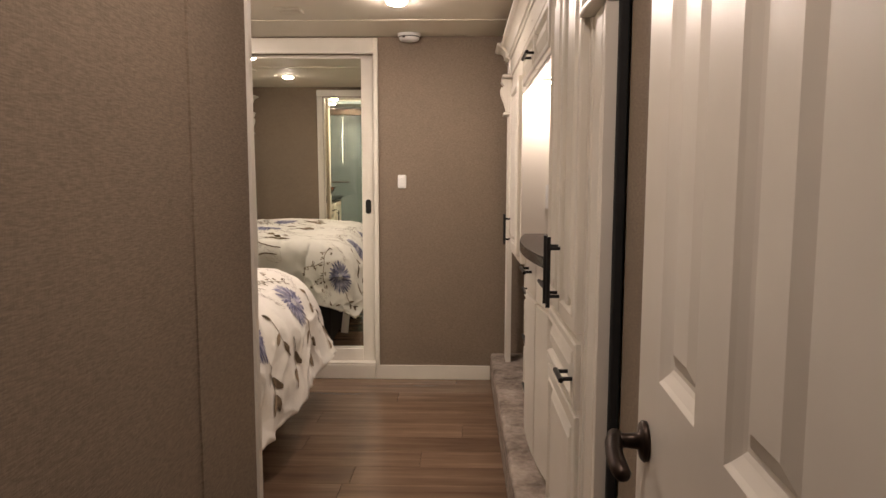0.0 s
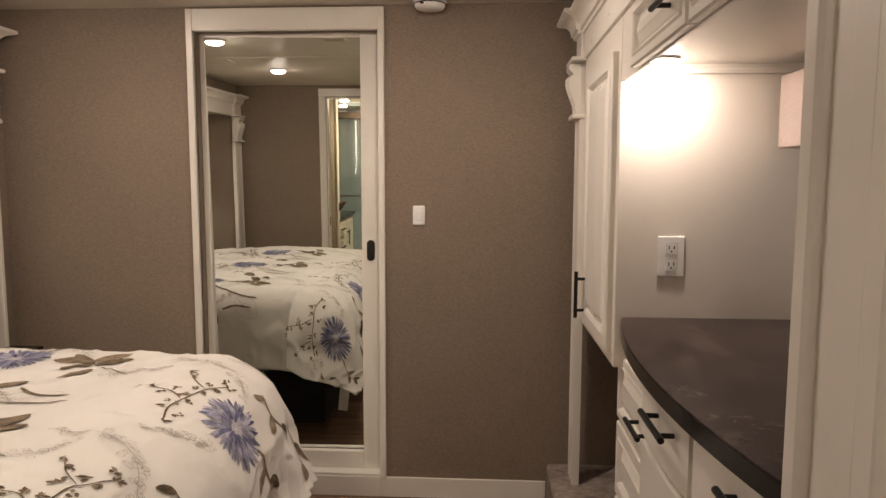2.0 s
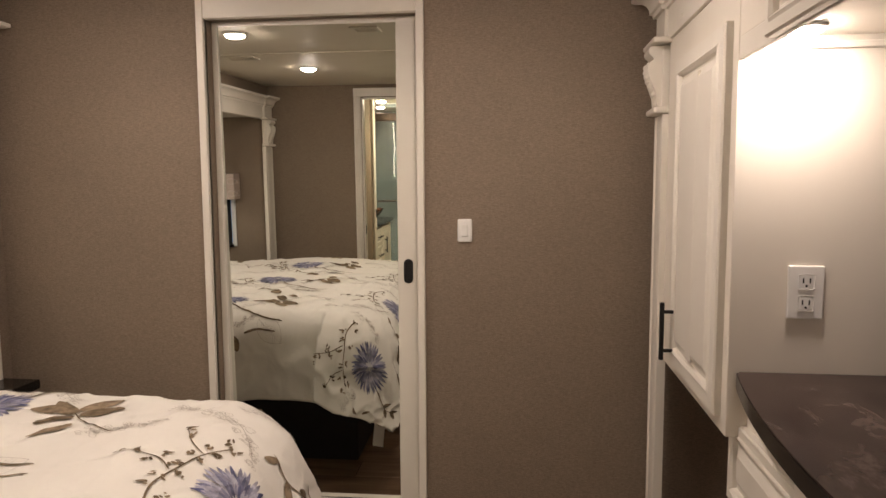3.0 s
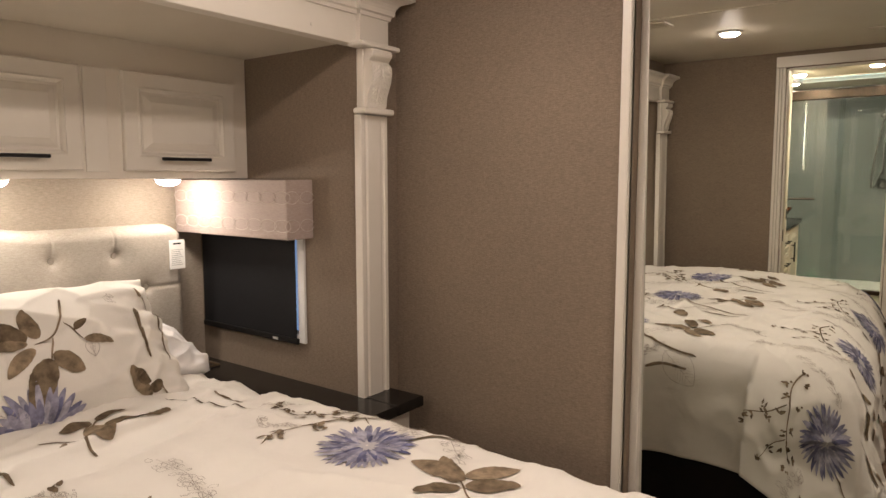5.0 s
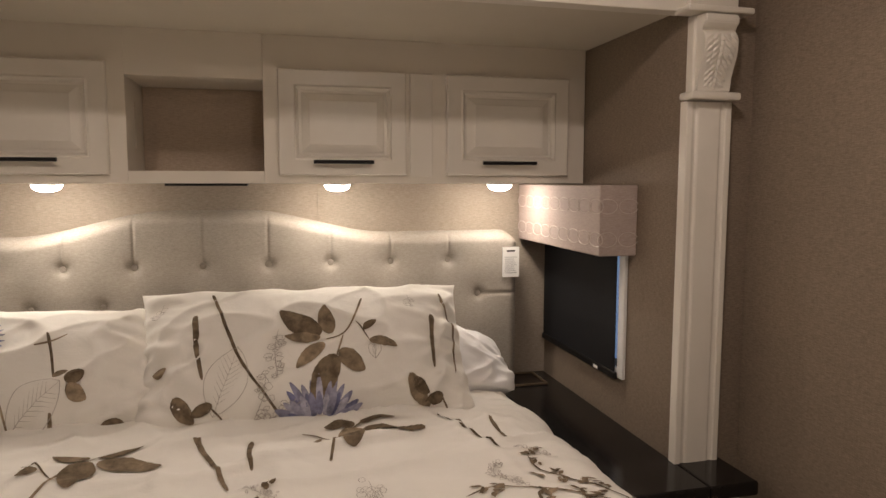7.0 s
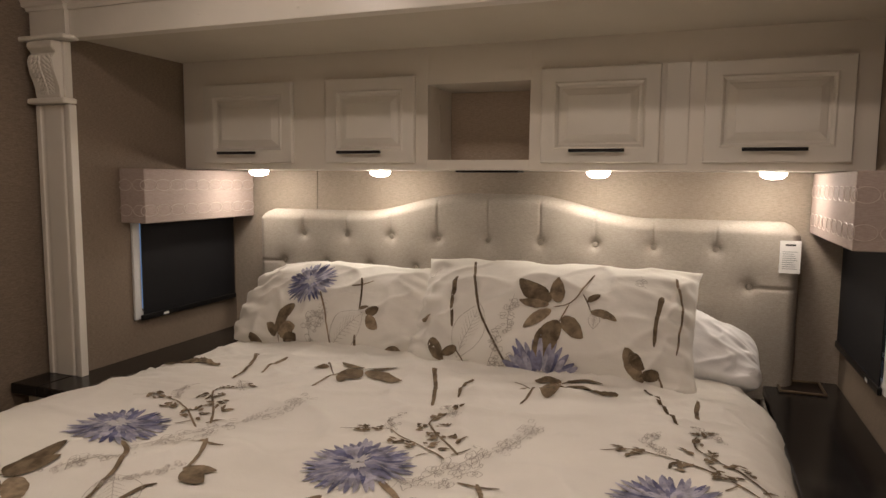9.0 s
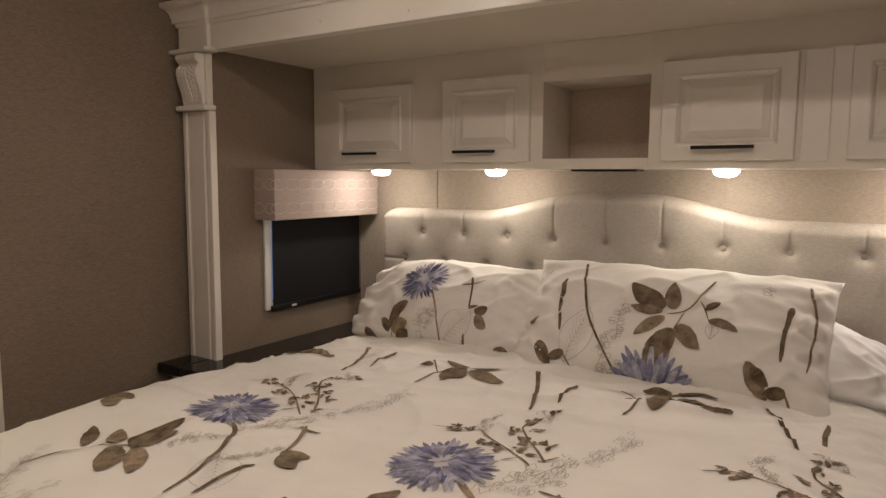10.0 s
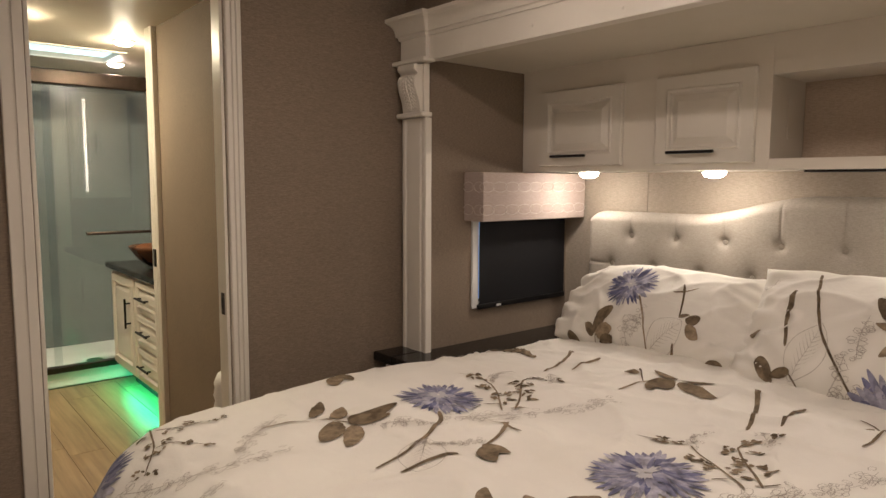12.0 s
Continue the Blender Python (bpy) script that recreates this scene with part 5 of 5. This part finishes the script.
d = part("drawer", raised_panel((3.02, 0.44), (3.475, 0.67), ("x", 0.352, -1), 0.05, 0.018), WHITE, dc)
bar_pull(d, (0.334, 3.10, 0.55), 0.15, (0, 1, 0), (-1, 0, 0))
d = part("drawer", raised_panel((3.02, 0.19), (3.475, 0.425), ("x", 0.352, -1), 0.05, 0.018), WHITE, dc)
bar_pull(d, (0.334, 3.06, 0.33), 0.15, (0, 1, 0), (-1, 0, 0))
for (a, b), (z0, z1) in [(p, q) for p in ((2.63, 2.985), (2.27, 2.61)) for q in ((0.82, 0.962), (0.19, 0.80))]:
    n = 10
    bm = bmesh.new()
    ring = [(bow(a + (b - a) * k / n) + 0.045, a + (b - a) * k / n) for k in range(n + 1)]
    out = [(x - 0.018, y) for x, y in ring]
    prism(ring + out[::-1], z0, z1, "z", bm)
    d = part("drawer", bm, WHITE, dc)
    cy = (a + b) / 2 + (-0.045 if a > 2.6 else -0.05)
    if z0 > 0.5:
        bar_pull(d, (bow(cy) + 0.027, cy, 0.915), 0.17, (0, 1, 0), (-1, 0, 0))

# window over the counter
w = tagged(new("window"), "white framed window with a dark blind over the counter", "window", kind="structure")
w.location = (0.86, 2.87, 1.06)
bpy.context.view_layer.update()
fr = bmesh.new()
for lo, hi in (((0.846, 2.41, 1.03), (0.86, 2.45, 1.69)), ((0.846, 3.30, 1.03), (0.86, 3.34, 1.69)), ((0.846, 2.45, 1.03), (0.86, 3.30, 1.06)), ((0.846, 2.45, 1.66), (0.86, 3.30, 1.69))):
    box(lo, hi, 0.003, fr)
part("window_frame", fr, VINYL, w)
pane = part("pane", box((0.89, 2.45, 1.06), (0.895, 3.30, 1.66)), glass("window_glass_side", (0.95, 0.98, 1.0)), w)
pane.visible_shadow = False
bl = thing("roller_blind", (0.84, 2.87, 1.5), "black roller blind over the counter window", "blind")
part("cloth", box((0.838, 2.44, 1.05), (0.841, 3.275, 1.69)), SHADE, bl)
part("bottom_bar", box((0.834, 2.43, 1.03), (0.845, 3.28, 1.052), 0.004), BLACK, bl)
va = thing("valance", (0.8, 2.87, 1.6), "box valance in beige fabric above the counter window", "valance")
part("box", box((0.735, 2.40, 1.505), (0.858, 3.365, 1.705), 0.004), VALANCE, va)
slab("trim", (0.845, 3.388, 1.012), (0.8585, 3.4015, 1.71), WHITE, "white corner bead above the counter", "trim")
slab("trim", (0.846, 2.252, 1.0125), (0.8595, 3.39, 1.024), WHITE, "white caulked edge along the counter", "trim")

# ---- entry door, open ----
ed = tagged(new("door_entry"), "white six-panel interior door standing open with a dark lever handle", "door", kind="structure")
ed.location = (0.235, 0.39, 0)
bpy.context.view_layer.update()
DM = Matrix.Translation((0.236, 0.385, 0)) @ Matrix.Rotation(radians(-3.4), 4, "Z")


def door_leaf(bm):
    for v in bm.verts:
        v.co = DM @ v.co
    return bm


bm = bmesh.new()
WD, HD = 0.656, 1.955
cols, zs = ((0.12, 0.28), (0.376, 0.536)), ((0.15, 0.80), (1.018, 1.86))
ac = sorted({0.0, WD, *[q for c in cols for q in c]})
zc = sorted({0.0, HD, *[q for c in zs for q in c]})
hole = lambda a, z: any(p < a < q for p, q in cols) and any(p < z < q for p, q in zs)
for a, b in zip(ac, ac[1:]):
    for z, zz in zip(zc, zc[1:]):
        if hole((a + b) / 2, (z + zz) / 2):
            steps = [(0, 0), (0.006, 0.004), (0.018, 0.010), (0.024, 0.012), (0.030, 0.012), (0.050, 0.004), (0.052, 0.004)]
            for side, sx in ((0.0, 1), (0.035, -1)):
                rings = [[bm.verts.new((side + sx * d, a_, z_)) for a_, z_ in ((a + i, z + i), (b - i, z + i), (b - i, zz - i), (a + i, zz - i))] for i, d in steps]
                for p, q in zip(rings, rings[1:]):
                    for k in range(4):
                        bm.faces.new((p[k], p[(k + 1) % 4], q[(k + 1) % 4], q[k]))
                bm.faces.new(rings[-1])
        else:
            for sx in (0.0, 0.035):
                bm.faces.new([bm.verts.new((sx, *p)) for p in ((a, z), (b, z), (b, zz), (a, zz))])
for p in (((0, 0, 0), (0.035, 0, 0), (0.035, 0, HD), (0, 0, HD)), ((0, WD, 0), (0.035, WD, 0), (0.035, WD, HD), (0, WD, HD)), ((0, 0, HD), (0.035, 0, HD), (0.035, WD, HD), (0, WD, HD)), ((0, 0, 0), (0.035, 0, 0), (0.035, WD, 0), (0, WD, 0))):
    bm.faces.new([bm.verts.new(q) for q in p])
bmesh.ops.remove_doubles(bm, verts=bm.verts, dist=1e-5)
part("leaf", door_leaf(bm), WHITE, ed)
LH = 0.915
h = part("lever_handle", door_leaf(lathe([(0, 0), (0.028, 0), (0.029, 0.005), (0.025, 0.009), (0.012, 0.012), (0.010, 0.03), (0.012, 0.045), (0, 0.046)], (0, 0.595, LH), (-1, 0, 0))), BRONZE, ed, "oil-rubbed bronze lever handle", smooth=True)
part("lever", door_leaf(tube([(-0.042, 0.604, LH + 0.004), (-0.047, 0.585, LH), (-0.050, 0.56, LH - 0.005), (-0.049, 0.53, LH - 0.011), (-0.046, 0.512, LH - 0.014), (-0.045, 0.506, LH - 0.015)], [0.011, 0.0125, 0.012, 0.0125, 0.011, 0.006])), BRONZE, h, smooth=True)
for z in (0.25, 1.0, 1.75):
    part("hinge", door_leaf(lathe([(0, 0), (0.006, 0), (0.006, 0.08), (0, 0.08)], (-0.004, -0.004, z), sides=10)), BRONZE, ed, "bronze hinge")

# ---- wall switch, smoke detector ----
sw = thing("light_switch", (-0.368, 4.33, 1.264), "white rocker light switch on the brown wall", "switch")
part("plate", box((-0.395, 4.318, 1.222), (-0.341, 4.3305, 1.307), 0.006), PLASTIC, sw)
part("rocker", box((-0.380, 4.313, 1.243), (-0.356, 4.319, 1.286), 0.003), PLASTIC, sw)
sd = thing("smoke_detector", (-0.315, 4.28, CZ), "white round smoke detector on the ceiling", "smoke detector")
part("base", lathe([(0, 0), (0.07, 0), (0.07, -0.012), (0.066, -0.016)], (-0.315, 4.255, CZ)), PLASTIC, sd)
part("dome", lathe([(0.063, -0.014), (0.063, -0.03), (0.055, -0.040), (0.03, -0.044), (0, -0.044)], (-0.315, 4.255, CZ)), PLASTIC, sd, smooth=True)
part("vent_ring", lathe([(0.0645, -0.019), (0.0645, -0.024)], (-0.315, 4.255, CZ)), DULLBLACK, sd, "dark vent slit")
part("test_button", box((-0.35, 4.185, CZ - 0.034), (-0.335, 4.1925, CZ - 0.026), 0.002), BLACK, sd)

# ---- ceiling lamps and vents ----
def downlight(x, y, z, name="ceiling_light", group="ceiling lights", power=LAMP_W, tint=None):
    th = thing(name, (x, y, z), "lit round ceiling light with a white rim", "lamp", group)
    part("rim", lathe([(0, 0), (0.062, 0), (0.062, -0.006), (0.054, -0.012), (0.048, -0.012)], (x, y, z)), PLASTIC, th)
    part("lens", lathe([(0.050, -0.010), (0.046, -0.017), (0.034, -0.024), (0.017, -0.027), (0, -0.028)], (x, y, z)), lens_glow("ceiling_lens", power, 0.0105, tint), th, "glowing frosted lens", smooth=True)


for x, y in ((-1.56, 3.64), (-1.56, 2.40), (-0.315, 3.47)):
    downlight(x, y, CZ, power=LAMP_W if x > -1 else BED_LAMP_W)
downlight(-0.12, 0.80, CZ, "hall_light", "ceiling lights", HALL_W)


def vent(x, y, z, w, l, label):
    th = thing("ceiling_vent", (x, y, z), label, "vent")
    bm = bmesh.new()
    for lo, hi in (((x - w, y - l, z - 0.008), (x + w, y - l + 0.02, z)), ((x - w, y + l - 0.02, z - 0.008), (x + w, y + l, z)), ((x - w, y - l + 0.02, z - 0.008), (x - w + 0.02, y + l - 0.02, z)), ((x + w - 0.02, y - l + 0.02, z - 0.008), (x + w, y + l - 0.02, z))):
        box(lo, hi, 0.002, bm)
    part("frame", bm, CEIL, th)
    part("backing", box((x - w + 0.02, y - l + 0.02, z - 0.002), (x + w - 0.02, y + l - 0.02, z - 0.001)), DULLBLACK, th)
    n = max(3, int((2 * l - 0.04) / 0.018))
    for k in range(n):
        yy = y - l + 0.02 + (2 * l - 0.04) * (k + 0.5) / n
        part("slat", box((x - w + 0.02, yy - 0.005, z - 0.006), (x + w - 0.02, yy + 0.005, z - 0.003)), CEIL, th)


vent(-1.84, 2.88, CZ, 0.10, 0.075, "cream slatted ceiling vent")
vent(-0.90, 3.66, CZ, 0.07, 0.06, "cream slatted ceiling vent")
vent(-0.90, 1.96, CZ, 0.05, 0.05, "small cream ceiling grille")

# ---- bathroom ----
vn = thing("vanity", (-1.93, -0.75, 0.12), "white vanity with raised-panel door and drawers, lit green underneath", "vanity")
VF = -1.685
part("body", box((-2.218, -1.27, 0.13), (VF, -0.17, 0.80), 0.003), WHITE, vn)
d = part("door", raised_panel((-1.235, 0.155), (-0.74, 0.775), ("x", VF, 1), 0.06, 0.02), WHITE, vn)
bar_pull(d, (VF + 0.018, -0.82, 0.55), 0.19, (0, 0, 1), (1, 0, 0))
for z0, z1 in ((0.585, 0.775), (0.375, 0.565), (0.155, 0.355)):
    d = part("drawer", raised_panel((-0.69, z0), (-0.20, z1), ("x", VF, 1), 0.04, 0.02), WHITE, vn)
    bar_pull(d, (VF + 0.018, -0.50, (z0 + z1) / 2), 0.20, (0, 1, 0), (1, 0, 0))
part("toe_kick", box((-2.218, -1.25, FZ), (-1.80, -0.19, 0.13)), DULLBLACK, vn)
part("top", box((-2.218, -1.30, 0.801), (-1.645, -0.165, 0.838), 0.006), BLACKTOP, vn, "black polished counter top")
AMBER = varied("amber_glass_bowl", (0.05, 0.02, 0.010), (0.11, 0.045, 0.02), 0.12, 9.0)
sk = thing("vessel_sink", (-1.88, -0.72, 0.838), "brown amber glass vessel sink on the vanity", "sink")
part("bowl", lathe([(0, 0.002), (0.06, 0.0), (0.10, 0.012), (0.16, 0.06), (0.205, 0.12), (0.215, 0.14), (0.208, 0.142), (0.195, 0.12), (0.15, 0.066), (0.09, 0.024), (0, 0.018)], (-1.88, -0.78, 0.838)), AMBER, sk, smooth=True)
GREEN = glowing("green_led", (0.02, 1.0, 0.42), 3.0)
gl = thing("led_strip", (-1.72, -0.72, 0.125), "green LED strip under the vanity", "led strip")
part("strip", box((-1.79, -1.24, 0.118), (-1.775, -0.20, 0.128)), GREEN, gl)
lamp("AREA", "vanity_led_lamp", pose(-1.73, -0.72, 0.115), 7.0, (0.03, 1.0, 0.42), 0.05, 1.0)
# shower
sb = thing("shower_pan", (-1.35, -1.8, 0), "pale shower pan with a drain", "shower pan")
part("pan", box((-2.218, -2.218, FZ), (-0.502, -1.40, 0.09), 0.012), PLASTIC, sb)
part("drain", lathe([(0, 0), (0.055, 0), (0.055, 0.004), (0, 0.005)], (-1.62, -1.62, 0.089)), BRONZE, sb, "dark round drain")
sg = thing("shower_door", (-1.35, -1.40, 0.09), "glass shower door with dark bronze header rail and towel bar", "shower door")
part("header", box((-2.218, -1.45, 2.02), (-0.502, -1.37, 2.12), 0.01), BRONZE, sg)
part("track", box((-2.218, -1.44, 0.09), (-0.502, -1.37, 0.13), 0.006), BRONZE, sg)
SGLASS = glass("shower_glass", (0.80, 0.86, 0.88), 0.01)
for a, b, y in ((-2.218, -1.33, -1.395), (-1.38, -0.502, -1.425)):
    g = part("glass_panel", box((a, y - 0.003, 0.13), (b, y + 0.003, 2.02)), SGLASS, sg)
    g.visible_shadow = False
tb = part("towel_bar", tube([(-1.54, -1.30, 1.035), (-2.1, -1.30, 1.035)], 0.011), BRONZE, sg)
for x in (-1.56, -2.08):
    part("bracket", tube([(x, -1.392, 1.035), (x, -1.30, 1.035)], 0.008, sides=8), BRONZE, tb)
hs = thing("hand_shower", (-0.75, -2.2, 1.7), "hand shower with a hanging grey hose on the shower wall", "shower head")
CHROME = varied("brushed_nickel", (0.35, 0.34, 0.33), (0.42, 0.41, 0.40), 0.25, 20.0, 200.0, 0.05, 1.0)
part("bar", tube([(-1.02, -2.18, 1.25), (-1.02, -2.18, 1.95)], 0.010), CHROME, hs)
part("head", lathe([(0, 0), (0.045, 0), (0.05, 0.012), (0.02, 0.03), (0.012, 0.12), (0, 0.122)], (-1.02, -2.12, 1.86), (0, 0.5, 0.9)), CHROME, hs, smooth=True)
part("hose", tube([(-1.03 - 0.09 * math.sin(k / 16 * PI), -2.15, 1.86 - 0.75 * math.sin(k / 16 * PI * 0.72)) for k in range(17)], 0.008, sides=8), CHROME, hs)
part("mixer", lathe([(0, 0), (0.06, 0), (0.06, 0.01), (0.03, 0.02), (0.025, 0.06), (0, 0.062)], (-1.02, -2.218, 1.15), (0, 1, 0)), CHROME, hs, smooth=True)
# mirror cabinet with an upright LED strip, opposite the vanity wall
mc = thing("medicine_cabinet", (-1.85, -0.2, 1.7), "white medicine cabinet with an upright LED strip and bar pull", "cabinet")
part("body", box((-2.15, -0.30, 1.25), (-1.73, -0.122, 2.12), 0.003), WHITE, mc)
d = part("door", raised_panel((-2.13, 1.27), (-1.86, 2.10), ("y", -0.30, -1), 0.05, 0.02), WHITE, mc)
bar_pull(d, (-1.885, -0.318, 1.7), 0.19, (0, 0, 1), (0, -1, 0))
part("led_strip", box((-1.825, -0.306, 1.30), (-1.805, -0.301, 2.06)), glowing("white_led", (1.0, 0.95, 0.86), 22.0), mc, "glowing white LED strip")
for x, y in ((-1.625, -0.56), (-1.02, -0.20)):
    downlight(x, y, BZ, "bathroom_light", "bathroom ceiling lights", BATH_W, (1.0, 0.85, 0.60))
downlight(-1.79, -1.39, BZ, "shower_light", "bathroom ceiling lights", 8.0)
# towel on the bathroom side of the doorway
tw = thing("folded_towel", (-1.52, 1.2, 0.3), "white ribbed towel just inside the bathroom doorway", "towel")
prof = [(0.0, 0.0), (0.055, 0.0), (0.07, 0.02), (0.066, 0.06), (0.072, 0.08), (0.066, 0.11), (0.072, 0.13), (0.066, 0.16), (0.07, 0.18), (0.055, 0.215), (0.025, 0.23), (0, 0.232)]
part("roll", lathe(prof, (-1.51, 1.16, 0.42)), SHEET, tw, smooth=True)
part("stand", lathe([(0, 0), (0.07, 0), (0.07, 0.012), (0.012, 0.02), (0.012, 0.44), (0, 0.44)], (-1.51, 1.16, FZ)), BRONZE, tw)
ctag = thing("care_tag", (-0.83, 3.75, 0.16), "white fabric care tag hanging from the duvet corner", "tag")
bm = box((-0.860, 3.748, 0.07), (-0.805, 3.7495, 0.40), 0.0004)
bm.transform(Matrix.Translation((-0.83, 3.75, 0.4)) @ Matrix.Rotation(radians(7), 4, "Y") @ Matrix.Rotation(radians(-5), 4, "X") @ Matrix.Translation((0.83, -3.75, -0.4)))
part("strip", bm, SHEET, ctag)
# daylight behind the blinds
BACK = glowing("daylight_backdrop", (0.36, 0.56, 0.95), 0.5)
for lo, hi in (((-3.3, 4.32, 0.6), (-2.3, 4.34, 1.6)), ((-3.3, 1.20, 0.6), (-2.3, 1.22, 1.6)), ((0.98, 2.2, 0.8), (1.0, 3.5, 1.9))):
    tagged(part("backdrop", box(lo, hi), BACK), "pale blue daylight outside the window", "backdrop", kind="structure")

# ---- floor planks ----
def planks(parent, x0, x1, y0, y1, along, width, length, mat, seed):
    rnd = random.Random(seed)
    shared = {}
    lo_a, hi_a, lo_b, hi_b = (x0, x1, y0, y1) if along == "x" else (y0, y1, x0, x1)
    b = lo_b
    while b < hi_b - 0.01:
        w = min(width, hi_b - b)
        a = lo_a - rnd.uniform(0, length)
        while a < hi_a:
            s, e = max(a, lo_a), min(a + length, hi_a)
            if e - s > 0.02:
                key = (round(e - s, 3), round(w, 3))
                if key not in shared:
                    l2, w2 = (e - s) / 2 - 0.0006, w / 2 - 0.0006
                    bm = box((-l2, -w2, -0.008), (l2, w2, 0.0)) if along == "x" else box((-w2, -l2, -0.008), (w2, l2, 0.0))
                    top = [ed for ed in bm.edges if all(abs(v.co.z) < 1e-6 for v in ed.verts)]
                    bmesh.ops.bevel(bm, geom=top, offset=0.0012, segments=1, affect="EDGES")
                    me = bpy.data.meshes.new("plank")
                    bm.to_mesh(me)
                    bm.free()
                    me.materials.append(mat)
                    shared[key] = me
                ob = new("plank", shared[key])
                ob.location = ((s + e) / 2, b + w / 2, FZ) if along == "x" else (b + w / 2, (s + e) / 2, FZ)
                ob.parent = parent
            a += length
        b += width


planks(bpy.data.objects["floor"], -1.4, 0.86, 1.2, 4.43, "x", 0.178, 1.22, PLANK, 3)
planks(bpy.data.objects["floor_hall"], -0.405, 0.40, -1.0, 1.2, "x", 0.178, 1.22, PLANK, 4)
planks(bpy.data.objects["floor_bath"], -2.22, -0.47, -1.40, 1.2, "y", 0.178, 1.22, BATHPLANK, 5)
